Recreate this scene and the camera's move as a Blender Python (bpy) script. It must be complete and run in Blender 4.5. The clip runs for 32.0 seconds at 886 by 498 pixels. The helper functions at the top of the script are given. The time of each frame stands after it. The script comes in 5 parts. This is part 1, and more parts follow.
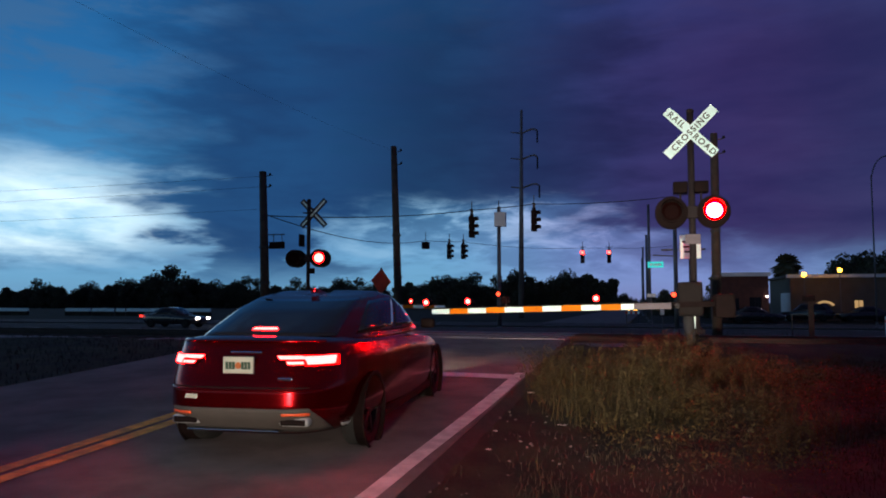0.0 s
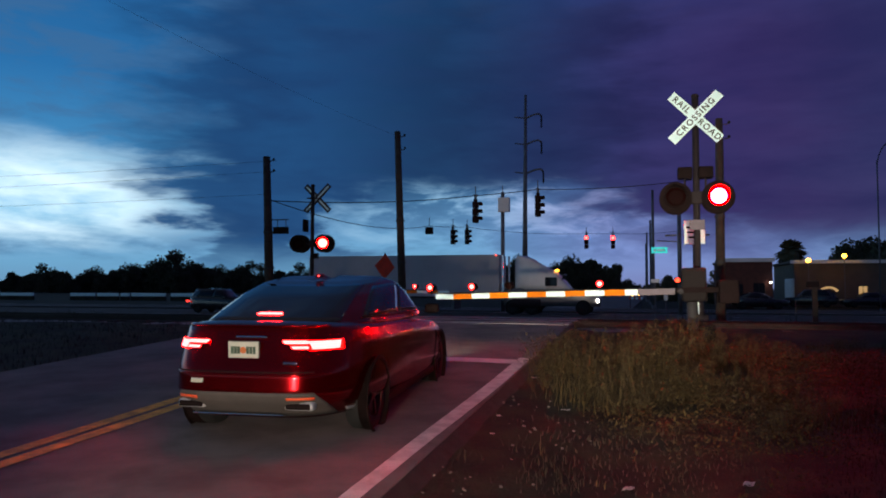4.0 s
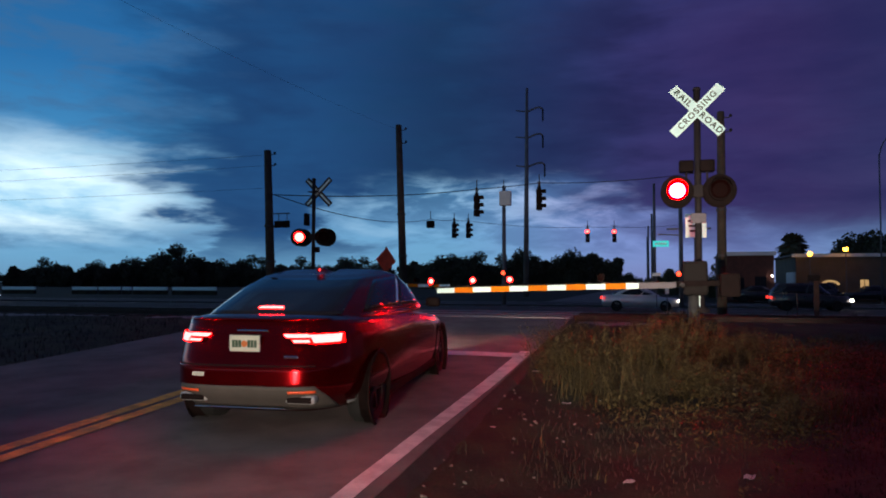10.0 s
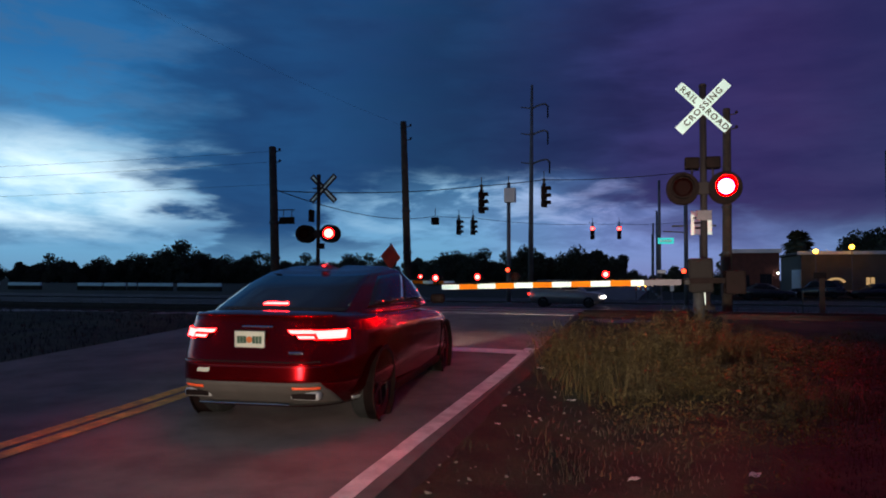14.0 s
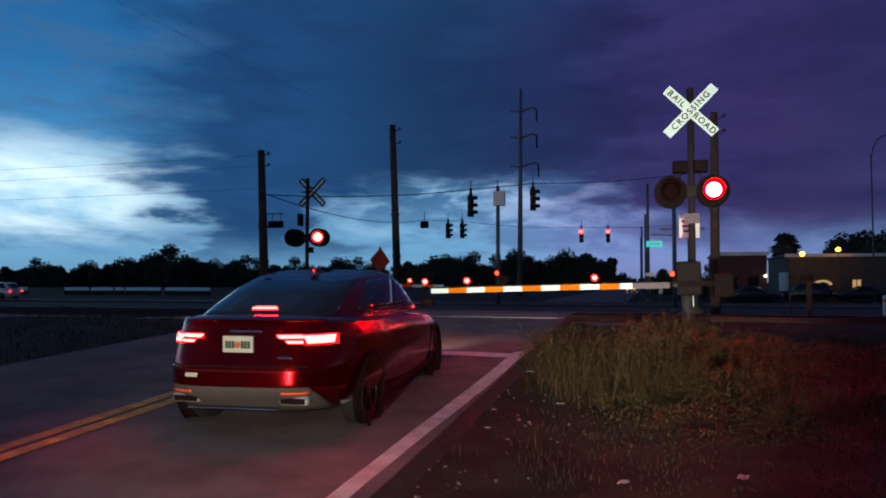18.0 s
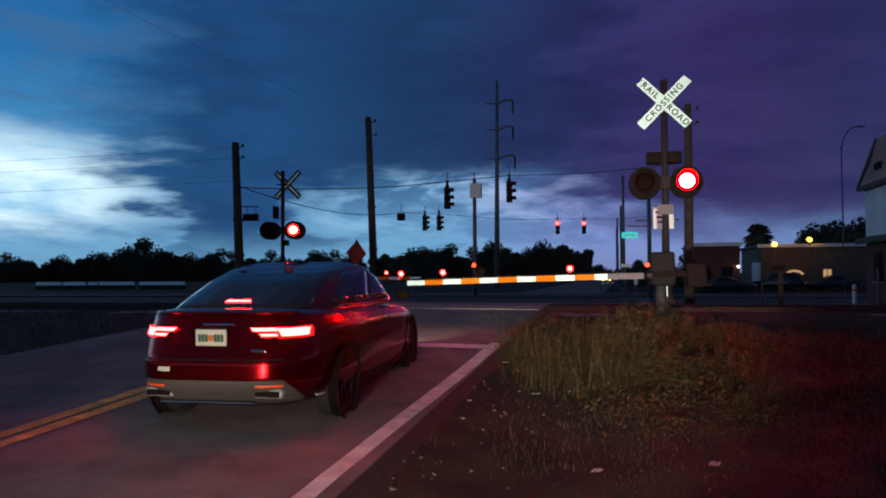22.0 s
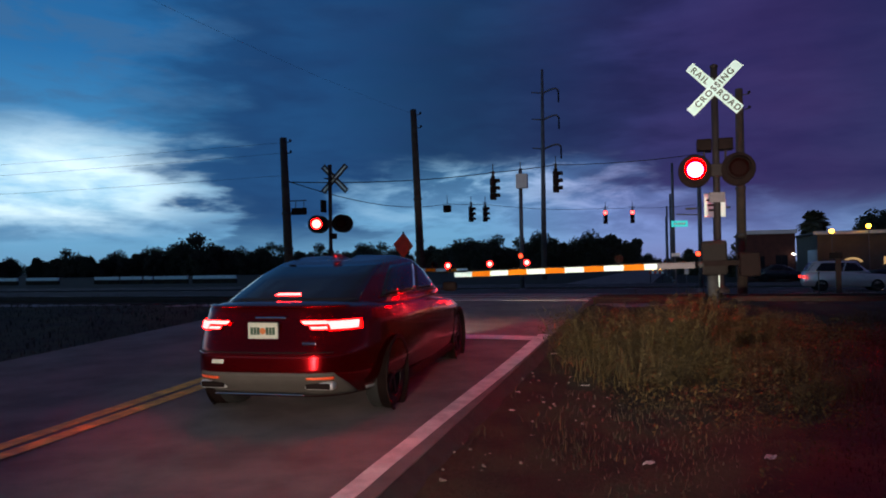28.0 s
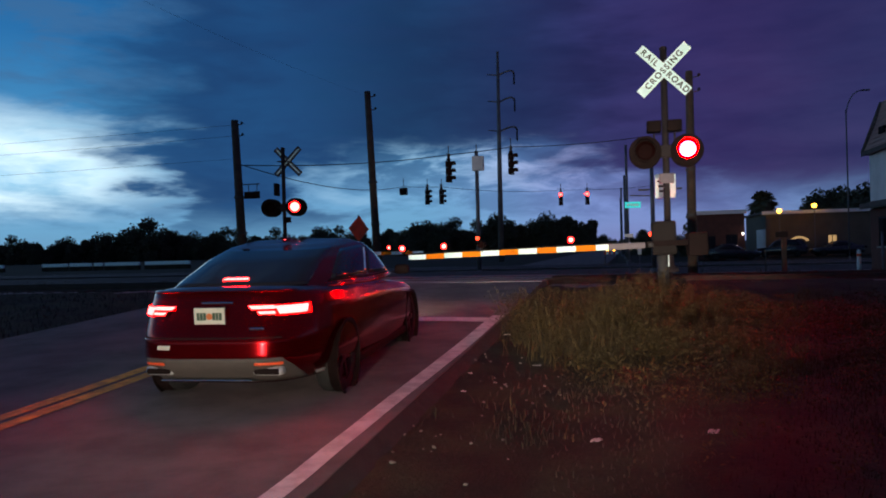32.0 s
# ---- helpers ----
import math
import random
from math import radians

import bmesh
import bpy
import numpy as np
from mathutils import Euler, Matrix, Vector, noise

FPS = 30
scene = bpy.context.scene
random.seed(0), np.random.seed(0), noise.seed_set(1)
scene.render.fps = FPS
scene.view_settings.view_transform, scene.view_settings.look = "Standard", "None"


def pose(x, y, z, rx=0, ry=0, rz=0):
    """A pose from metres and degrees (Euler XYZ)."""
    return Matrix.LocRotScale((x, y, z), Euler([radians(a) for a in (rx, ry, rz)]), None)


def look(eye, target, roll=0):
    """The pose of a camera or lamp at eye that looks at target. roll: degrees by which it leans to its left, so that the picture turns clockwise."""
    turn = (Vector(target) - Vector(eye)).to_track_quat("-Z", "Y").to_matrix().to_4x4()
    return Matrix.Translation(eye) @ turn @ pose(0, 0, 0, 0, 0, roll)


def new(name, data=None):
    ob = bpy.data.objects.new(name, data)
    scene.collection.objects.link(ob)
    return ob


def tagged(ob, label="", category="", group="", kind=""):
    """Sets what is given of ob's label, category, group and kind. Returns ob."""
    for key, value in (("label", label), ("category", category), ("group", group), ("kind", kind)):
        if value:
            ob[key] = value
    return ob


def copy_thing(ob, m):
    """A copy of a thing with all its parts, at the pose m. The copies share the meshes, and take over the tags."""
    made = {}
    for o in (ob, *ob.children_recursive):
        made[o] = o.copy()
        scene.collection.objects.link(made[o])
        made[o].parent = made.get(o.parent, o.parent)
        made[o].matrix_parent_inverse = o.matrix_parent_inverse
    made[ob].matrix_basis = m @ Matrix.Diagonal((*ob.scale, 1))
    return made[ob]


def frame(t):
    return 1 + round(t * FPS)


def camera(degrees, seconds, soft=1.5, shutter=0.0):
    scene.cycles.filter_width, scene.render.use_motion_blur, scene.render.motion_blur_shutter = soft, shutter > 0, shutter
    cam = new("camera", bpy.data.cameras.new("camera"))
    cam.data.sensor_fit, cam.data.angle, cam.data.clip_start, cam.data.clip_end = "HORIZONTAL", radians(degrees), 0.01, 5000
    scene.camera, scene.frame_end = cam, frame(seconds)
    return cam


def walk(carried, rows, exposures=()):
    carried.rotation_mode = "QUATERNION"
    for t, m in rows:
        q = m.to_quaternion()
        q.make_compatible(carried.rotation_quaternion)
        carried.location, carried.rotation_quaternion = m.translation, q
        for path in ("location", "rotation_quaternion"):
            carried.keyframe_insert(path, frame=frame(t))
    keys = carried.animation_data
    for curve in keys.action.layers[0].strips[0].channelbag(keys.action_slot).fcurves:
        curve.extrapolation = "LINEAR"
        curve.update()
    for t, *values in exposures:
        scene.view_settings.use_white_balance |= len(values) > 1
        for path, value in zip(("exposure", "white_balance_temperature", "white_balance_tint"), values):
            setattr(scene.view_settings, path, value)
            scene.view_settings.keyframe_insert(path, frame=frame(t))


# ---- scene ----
cam = camera(61, 32.0, soft=1.9)
EYE = Vector((0.0, 0.0, 1.5))
# seconds, offset of the hand, yaw to the left of the street, tilt up, roll
PATH = (
    (0.0, -0.0018, -0.0015, -0.0013, 15.400, 4.083, 0.000),
    (0.5, -0.0034, -0.0027, -0.0030, 15.541, 3.877, -0.211),
    (1.0, -0.0038, -0.0034, -0.0033, 15.407, 3.538, -0.136),
    (1.5, -0.0037, -0.0042, -0.0033, 15.266, 3.259, -0.170),
    (2.0, -0.0028, -0.0056, -0.0018, 15.204, 3.065, -0.080),
    (2.5, -0.0026, -0.0079, -0.0012, 15.301, 2.951, -0.077),
    (3.0, -0.0023, -0.0112, -0.0006, 15.449, 2.931, -0.077),
    (3.5, -0.0026, -0.0137, -0.0006, 15.525, 2.929, 0.013),
    (5.5, -0.0022, -0.0146, -0.0008, 16.518, 3.119, -0.052),
    (6.0, -0.0013, -0.0139, -0.0019, 16.717, 3.000, -0.174),
    (6.5, 0.0001, -0.0130, -0.0028, 16.431, 2.767, -0.019),
    (7.0, 0.0009, -0.0130, -0.0036, 16.073, 2.673, 0.147),
    (7.5, -0.0001, -0.0123, -0.0040, 15.824, 2.684, 0.191),
    (8.0, -0.0016, -0.0110, -0.0040, 15.702, 2.703, 0.176),
    (8.5, -0.0023, -0.0094, -0.0039, 15.613, 2.719, 0.143),
    (9.0, -0.0018, -0.0092, -0.0032, 15.709, 2.688, 0.119),
    (9.5, -0.0008, -0.0101, -0.0027, 15.784, 2.617, 0.057),
    (10.0, -0.0004, -0.0103, -0.0015, 15.775, 2.483, 0.055),
    (10.5, 0.0003, -0.0088, -0.0009, 15.755, 2.428, 0.167),
    (11.0, -0.0012, -0.0043, -0.0008, 15.627, 2.466, 0.146),
    (11.5, -0.0039, -0.0008, -0.0014, 15.483, 2.492, 0.171),
    (12.0, -0.0082, 0.0010, -0.0021, 15.508, 2.508, 0.117),
    (12.5, -0.0100, 0.0005, -0.0029, 15.651, 2.475, 0.136),
    (13.0, -0.0101, -0.0002, -0.0036, 15.822, 2.372, 0.142),
    (13.5, -0.0082, -0.0004, -0.0043, 16.033, 2.318, 0.122),
    (14.0, -0.0065, -0.0020, -0.0039, 16.119, 2.235, 0.184),
    (14.5, -0.0049, -0.0028, -0.0024, 16.176, 2.174, 0.102),
    (16.5, -0.0042, -0.0030, -0.0008, 15.867, 1.985, -0.020),
    (17.0, -0.0044, -0.0016, 0.0009, 15.636, 2.099, -0.031),
    (17.5, -0.0047, -0.0008, 0.0016, 15.429, 2.323, 0.033),
    (18.0, -0.0040, -0.0001, 0.0017, 15.314, 2.497, 0.014),
    (18.5, -0.0020, 0.0022, 0.0004, 15.188, 2.493, -0.040),
    (19.0, 0.0008, 0.0059, -0.0026, 14.912, 2.445, -0.130),
    (19.5, 0.0058, 0.0115, -0.0060, 14.268, 2.408, -0.140),
    (20.0, 0.0128, 0.0165, -0.0090, 13.813, 2.299, -0.122),
    (20.5, 0.0199, 0.0215, -0.0100, 13.356, 2.161, -0.222),
    (21.0, 0.0243, 0.0228, -0.0097, 13.112, 2.029, -0.303),
    (21.5, 0.0237, 0.0191, -0.0084, 13.266, 1.998, -0.360),
    (22.0, 0.0191, 0.0110, -0.0062, 13.584, 1.910, -0.368),
    (22.5, 0.0127, 0.0011, -0.0042, 14.447, 1.874, -0.491),
    (23.0, 0.0082, -0.0054, -0.0026, 15.442, 1.894, -0.499),
    (23.5, 0.0079, -0.0090, -0.0027, 16.128, 1.849, -0.678),
    (24.0, 0.0097, -0.0081, -0.0025, 16.431, 1.754, -0.622),
    (24.5, 0.0110, -0.0064, -0.0027, 16.508, 1.691, -0.585),
    (25.0, 0.0112, -0.0045, -0.0012, 16.586, 1.623, -0.593),
    (25.5, 0.0112, -0.0025, -0.0003, 16.677, 1.583, -0.528),
    (27.5, 0.0130, 0.0008, 0.0014, 17.239, 1.517, -0.733),
    (28.0, 0.0148, 0.0064, 0.0011, 17.127, 1.291, -0.946),
    (28.5, 0.0163, 0.0123, 0.0011, 16.825, 1.018, -1.079),
    (29.0, 0.0167, 0.0167, -0.0000, 16.371, 0.773, -1.223),
    (29.5, 0.0168, 0.0202, -0.0000, 15.727, 0.545, -1.183),
    (30.0, 0.0162, 0.0234, -0.0006, 15.149, 0.479, -1.289),
    (30.5, 0.0185, 0.0283, -0.0002, 14.815, 0.392, -1.351),
    (31.0, 0.0312, 0.0341, -0.0006, 14.537, 0.288, -1.482),
    (31.5, 0.0551, 0.0414, -0.0022, 14.150, 0.205, -1.688),
    (32.0, 0.0838, 0.0485, -0.0051, 13.957, -0.087, -1.557),
)

def held(dx, dy, dz, yaw, tilt, roll):
    """The hand-held camera's pose."""
    at = EYE + Vector((dx, dy, dz))
    return Matrix.Translation(at) @ pose(0, 0, 0, 0, 0, yaw) @ pose(0, 0, 0, 90 + tilt) @ pose(0, 0, 0, 0, 0, roll)


walk(cam, [(row[0], held(*row[1:])) for row in PATH], ((0.0, 0.0, 7050, 17.0), (32.0, 0.0, 7050, 17.0)))


# ---- world and light ----
class Nodes:
    """Short hand for building node trees."""

    def __init__(self, tree):
        self.tree = tree
        tree.nodes.clear()

    def add(self, kind, **values):
        node = self.tree.nodes.new(kind)
        for key, value in values.items():
            if key.startswith("in_"):
                slot = key[3:]
                node.inputs[int(slot) if slot.isdigit() else slot.replace("_", " ")].default_value = value
            elif key == "operation":
                node.operation = value
            elif key == "blend":
                node.blend_type = value
            elif key == "data":
                node.data_type = value
            elif key == "dims":
                node.noise_dimensions = value
            elif key == "feature":
                node.feature = value
            elif key == "bands":
                node.wave_type = value
        return node

    def link(self, a, b):
        self.tree.links.new(a, b)

    def math(self, op, a, b=None, clamp=False):
        node = self.tree.nodes.new("ShaderNodeMath")
        node.operation, node.use_clamp = op, clamp
        for slot, value in ((0, a), (1, b)):
            if value is None:
                continue
            if isinstance(value, (int, float)):
                node.inputs[slot].default_value = value
            else:
                self.link(value, node.inputs[slot])
        return node.outputs[0]

    def ramp(self, fac, stops):
        node = self.tree.nodes.new("ShaderNodeValToRGB")
        els = node.color_ramp.elements
        while len(els) < len(stops):
            els.new(0.5)
        for el, (at, col) in zip(els, stops):
            el.position, el.color = at, (*col, 1) if len(col) == 3 else col
        self.link(fac, node.inputs[0])
        return node.outputs[0]

    def mix(self, fac, a, b, blend="MIX"):
        node = self.tree.nodes.new("ShaderNodeMix")
        node.data_type, node.blend_type = "RGBA", blend
        for slot, value in ((0, fac), (6, a), (7, b)):
            if isinstance(value, (int, float)):
                node.inputs[slot].default_value = value
            elif isinstance(value, tuple):
                node.inputs[slot].default_value = (*value, 1)
            else:
                self.link(value, node.inputs[slot])
        return node.outputs[2]

    def smooth(self, value, lo, hi):
        node = self.tree.nodes.new("ShaderNodeMapRange")
        node.interpolation_type = "SMOOTHSTEP"
        self.link(value, node.inputs[0])
        node.inputs[1].default_value, node.inputs[2].default_value = lo, hi
        return node.outputs[0]


def dusk_sky():
    """Blue hour: afterglow low in the west, a dark cloud bank over it, red lamp glare painted in as purple round the
    mast.
    """
    world = bpy.data.worlds.new("dusk")
    world.use_nodes = True
    scene.world = world
    n = Nodes(world.node_tree)
    co = n.add("ShaderNodeTexCoord").outputs["Generated"]
    sep = n.add("ShaderNodeSeparateXYZ")
    n.link(co, sep.inputs[0])
    x, y, z = sep.outputs
    zc = n.math("MAXIMUM", z, 0.0)
    # angle round the horizon, from the street's direction, to the right
    az = n.math("ARCTAN2", x, y)
    # clouds lie on a flat layer overhead
    lift = n.math("ADD", zc, 0.13)
    flat = n.add("ShaderNodeCombineXYZ")
    n.link(n.math("DIVIDE", x, lift), flat.inputs[0])
    n.link(n.math("DIVIDE", y, lift), flat.inputs[1])
    big = n.add("ShaderNodeTexNoise", in_Scale=0.9, in_Detail=6.0, in_Roughness=0.55, in_Distortion=0.4)
    n.link(flat.outputs[0], big.inputs["Vector"])
    # long streaks near the horizon
    streak = n.add("ShaderNodeCombineXYZ")
    n.link(n.math("MULTIPLY", az, 5.0), streak.inputs[0])
    n.link(n.math("MULTIPLY", z, 20.0), streak.inputs[1])
    thin = n.add("ShaderNodeTexNoise", in_Scale=1.3, in_Detail=7.0, in_Roughness=0.55, in_Distortion=0.15)
    n.link(streak.outputs[0], thin.inputs["Vector"])
    # small ragged cloud shreds, a little stretched
    shred = n.add("ShaderNodeCombineXYZ")
    n.link(n.math("MULTIPLY", az, 11.0), shred.inputs[0])
    n.link(n.math("MULTIPLY", z, 34.0), shred.inputs[1])
    puff = n.add("ShaderNodeTexNoise", in_Scale=1.0, in_Detail=8.0, in_Roughness=0.6, in_Distortion=0.5)
    n.link(shred.outputs[0], puff.inputs["Vector"])
    wob = n.math("ADD", n.math("MULTIPLY", n.math("SUBTRACT", thin.outputs[0], 0.5), 0.34), n.math("MULTIPLY", n.math("SUBTRACT", big.outputs[0], 0.5), 0.30))
    around = n.math("ADD", az, wob)
    level = n.math("ADD", zc, n.math("MULTIPLY", wob, 0.16))
    # blue above, paler towards the horizon
    clear = n.ramp(zc, [(0.0, (0.11, 0.27, 0.45)), (0.03, (0.12, 0.35, 0.58)), (0.085, (0.12, 0.35, 0.62)), (0.15, (0.046, 0.27, 0.55)), (0.26, (0.013, 0.155, 0.405)), (0.45, (0.006, 0.078, 0.245)), (0.62, (0.036, 0.054, 0.096)), (1.0, (0.060, 0.058, 0.076))])
    # thin darker streaks in the clear band
    low = n.math("MULTIPLY", n.smooth(zc, 0.02, 0.05), n.smooth(n.math("ADD", n.math("MULTIPLY", puff.outputs[0], 0.5), n.math("MULTIPLY", thin.outputs[0], 0.5)), 0.56, 0.42))
    clear = n.mix(n.math("MULTIPLY", low, 0.55), clear, (0.045, 0.14, 0.30))
    # cloud bank: dark blue underside, thicker overhead
    dip = n.smooth(n.math("ABSOLUTE", n.math("ADD", around, 0.51)), 0.135, 0.06)
    bank = n.math("MULTIPLY", n.smooth(n.math("ADD", n.math("ADD", level, n.math("MULTIPLY", n.smooth(around, -0.12, 0.12), 0.042)), n.math("MULTIPLY", dip, 0.06)), 0.055, 0.135), n.math("SUBTRACT", 1.0, n.math("MULTIPLY", n.smooth(level, 0.28, 0.50), 0.35)))
    east = n.smooth(around, -0.74, -0.55)
    bank = n.math("MULTIPLY", bank, n.math("ADD", n.math("MULTIPLY", east, 0.92), 0.08))
    hue = n.smooth(az, -0.50, 0.20)
    dark = n.mix(hue, (0.007, 0.037, 0.125), (0.014, 0.018, 0.082))
    lit = n.mix(hue, (0.010, 0.072, 0.21), (0.030, 0.034, 0.118))
    body = n.mix(n.smooth(n.math("ADD", n.math("MULTIPLY", big.outputs[0], 0.6), n.math("MULTIPLY", thin.outputs[0], 0.4)), 0.30, 0.72), dark, lit)
    # the heaviest part of the bank hangs over the highway
    heavy = n.math("SUBTRACT", 1.0, n.math("MULTIPLY", n.smooth(n.math("ABSOLUTE", n.math("ADD", around, 0.19)), 0.26, 0.08), 0.32))
    weight = n.add("ShaderNodeCombineColor")
    for slot in range(3):
        n.link(heavy, weight.inputs[slot])
    body = n.mix(1.0, body, weight.outputs[0], "MULTIPLY")
    # a paler rift low over the street
    rift = n.math("MULTIPLY", n.math("SUBTRACT", 1.0, n.smooth(n.math("ABSOLUTE", n.math("ADD", around, 0.21)), 0.04, 0.22)), n.math("MULTIPLY", n.smooth(level, 0.05, 0.09), n.math("SUBTRACT", 1.0, n.smooth(level, 0.11, 0.155))))
    bank = n.math("MULTIPLY", bank, n.math("SUBTRACT", 1.0, n.math("MULTIPLY", rift, 0.55)))
    sky = n.mix(n.math("MULTIPLY", bank, 0.96), clear, body)
    edge = n.math("MULTIPLY", rift, n.smooth(n.math("ADD", n.math("MULTIPLY", puff.outputs[0], 0.6), n.math("MULTIPLY", thin.outputs[0], 0.4)), 0.46, 0.60))
    sky = n.mix(n.math("MULTIPLY", edge, 0.9), sky, (0.26, 0.52, 0.76))
    # afterglow in the west with ragged streaks
    west = n.math("SUBTRACT", 1.0, n.smooth(n.math("ADD", around, n.math("MULTIPLY", n.math("SUBTRACT", puff.outputs[0], 0.5), 0.12)), -0.70, -0.58))
    brow = n.math("ADD", level, n.math("MULTIPLY", n.smooth(around, -0.80, -0.58), 0.022))
    height = n.math("MULTIPLY", n.smooth(level, 0.035, 0.09), n.math("SUBTRACT", 1.0, n.smooth(brow, 0.130, 0.190)))
    glow = n.math("MULTIPLY", west, height)
    tone = n.mix(n.smooth(n.math("ADD", n.math("MULTIPLY", thin.outputs[0], 0.65), n.math("MULTIPLY", puff.outputs[0], 0.35)), 0.30, 0.68), (0.20, 0.54, 0.82), (0.78, 1.06, 1.16))
    sky = n.mix(glow, sky, tone)
    # purple tint centred on the mast: red lamp glare put into the sky
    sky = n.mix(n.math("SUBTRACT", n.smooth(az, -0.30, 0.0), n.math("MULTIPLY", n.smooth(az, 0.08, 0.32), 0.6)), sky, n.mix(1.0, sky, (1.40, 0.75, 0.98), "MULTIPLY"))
    # the east, behind, is darker than the west
    dim = n.add("ShaderNodeCombineColor")
    fade = n.math("SUBTRACT", 1.0, n.math("MULTIPLY", n.smooth(y, 0.25, -0.45), 0.3))
    for slot in range(3):
        n.link(fade, dim.inputs[slot])
    sky = n.mix(1.0, sky, dim.outputs[0], "MULTIPLY")
    # the ground side of the sphere stays dim
    sky = n.mix(n.smooth(z, -0.02, 0.0), (0.01, 0.012, 0.016), sky)
    bg = n.add("ShaderNodeBackground", in_Strength=1.12)
    n.link(sky, bg.inputs[0])
    n.link(bg.outputs[0], n.add("ShaderNodeOutputWorld").inputs[0])


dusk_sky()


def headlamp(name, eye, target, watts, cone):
    """One headlamp beam, of the sedan or of the unseen vehicle assumed behind the camera."""
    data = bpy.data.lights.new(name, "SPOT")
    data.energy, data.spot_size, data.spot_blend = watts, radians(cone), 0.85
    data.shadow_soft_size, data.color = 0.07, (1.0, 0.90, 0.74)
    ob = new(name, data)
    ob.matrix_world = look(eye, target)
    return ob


# the sedan's own headlamps light the street before it
headlamp("headlamp_beam", (-4.55, 10.85, 0.78), (-4.9, 19.0, 0.55), 260, 46)
headlamp("headlamp_beam", (-3.35, 10.95, 0.78), (-3.5, 19.0, 0.55), 260, 46)
# and those of an unseen vehicle assumed behind the camera
# tipped up and overdriven to brighten the boards, standing in for their retroreflection
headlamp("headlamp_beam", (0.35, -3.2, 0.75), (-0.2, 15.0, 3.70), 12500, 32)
headlamp("headlamp_beam", (-1.05, -3.2, 0.75), (-3.5, 15.0, 0.60), 3300, 42)


# ---- materials ----
def surface(name, col, rough=0.6, metal=0.0, var=0.25, scale=3.0, fine=60.0, bump=0.15, spec=0.5, coat=0.0, rand=0.0, tint=None):
    """A painted or natural surface: two scales of mottling, fine relief, some spread of roughness."""
    m = bpy.data.materials.new(name)
    m.use_nodes = True
    n = Nodes(m.node_tree)
    co = n.add("ShaderNodeTexCoord").outputs["Object"]
    a = n.add("ShaderNodeTexNoise", in_Scale=scale, in_Detail=4.0, in_Roughness=0.6)
    b = n.add("ShaderNodeTexNoise", in_Scale=fine, in_Detail=3.0, in_Roughness=0.7)
    n.link(co, a.inputs["Vector"])
    n.link(co, b.inputs["Vector"])
    lo = tuple(c * (1 - var) for c in col)
    hi = tuple(min(1.0, c * (1 + var)) for c in (tint or col))
    mixed = n.mix(n.smooth(a.outputs[0], 0.3, 0.7), lo, hi)
    grain = n.math("ADD", n.math("MULTIPLY", b.outputs[0], 2 * var), 1.0 - var)
    gcol = n.add("ShaderNodeCombineColor")
    for slot in range(3):
        n.link(grain, gcol.inputs[slot])
    mixed = n.mix(1.0, mixed, gcol.outputs[0], "MULTIPLY")
    if rand:
        info = n.add("ShaderNodeObjectInfo").outputs["Random"]
        shade = n.math("ADD", n.math("MULTIPLY", info, 2 * rand), 1.0 - rand)
        rc = n.add("ShaderNodeCombineColor")
        for slot in range(3):
            n.link(shade, rc.inputs[slot])
        mixed = n.mix(1.0, mixed, rc.outputs[0], "MULTIPLY")
    p = n.add("ShaderNodeBsdfPrincipled", in_Metallic=metal)
    p.inputs["Specular IOR Level"].default_value = spec
    p.inputs["Coat Weight"].default_value = coat
    p.inputs["Coat Roughness"].default_value = 0.04
    n.link(mixed, p.inputs["Base Color"])
    r = n.math("ADD", n.math("MULTIPLY", a.outputs[0], 0.25), rough - 0.125, True)
    n.link(r, p.inputs["Roughness"])
    if bump:
        bp = n.add("ShaderNodeBump", in_Strength=bump, in_Distance=0.02)
        n.link(b.outputs[0], bp.inputs["Height"])
        n.link(bp.outputs[0], p.inputs["Normal"])
    n.link(p.outputs[0], n.add("ShaderNodeOutputMaterial").inputs[0])
    return m


def glowing(name, col, strength, core=None, radius=0.0):
    """A lamp's lens that gives off light; core: hotter in the middle of a lens of that radius."""
    m = bpy.data.materials.new(name)
    m.use_nodes = True
    n = Nodes(m.node_tree)
    e = n.add("ShaderNodeEmission", in_Strength=strength)
    e.inputs[0].default_value = (*col, 1)
    if core:
        co = n.add("ShaderNodeTexCoord").outputs["Object"]
        ln = n.add("ShaderNodeVectorMath", operation="LENGTH")
        flat = n.add("ShaderNodeVectorMath", operation="MULTIPLY")
        n.link(co, flat.inputs[0])
        flat.inputs[1].default_value = (1.0, 0.0, 1.0)
        n.link(flat.outputs[0], ln.inputs[0])
        f = n.math("POWER", n.smooth(ln.outputs["Value"], radius * 1.02, radius * 0.45), 0.9)
        n.link(n.mix(f, col, core), e.inputs[0])
    n.link(e.outputs[0], n.add("ShaderNodeOutputMaterial").inputs[0])
    return m


def glass(name, col, rough=0.03):
    """Dark tinted glazing with a dim interior behind it."""
    m = bpy.data.materials.new(name)
    m.use_nodes = True
    n = Nodes(m.node_tree)
    p = n.add("ShaderNodeBsdfPrincipled", in_Roughness=rough)
    p.inputs["Base Color"].default_value = (*col, 1)
    p.inputs["Specular IOR Level"].default_value = 0.32
    n.link(p.outputs[0], n.add("ShaderNodeOutputMaterial").inputs[0])
    return m


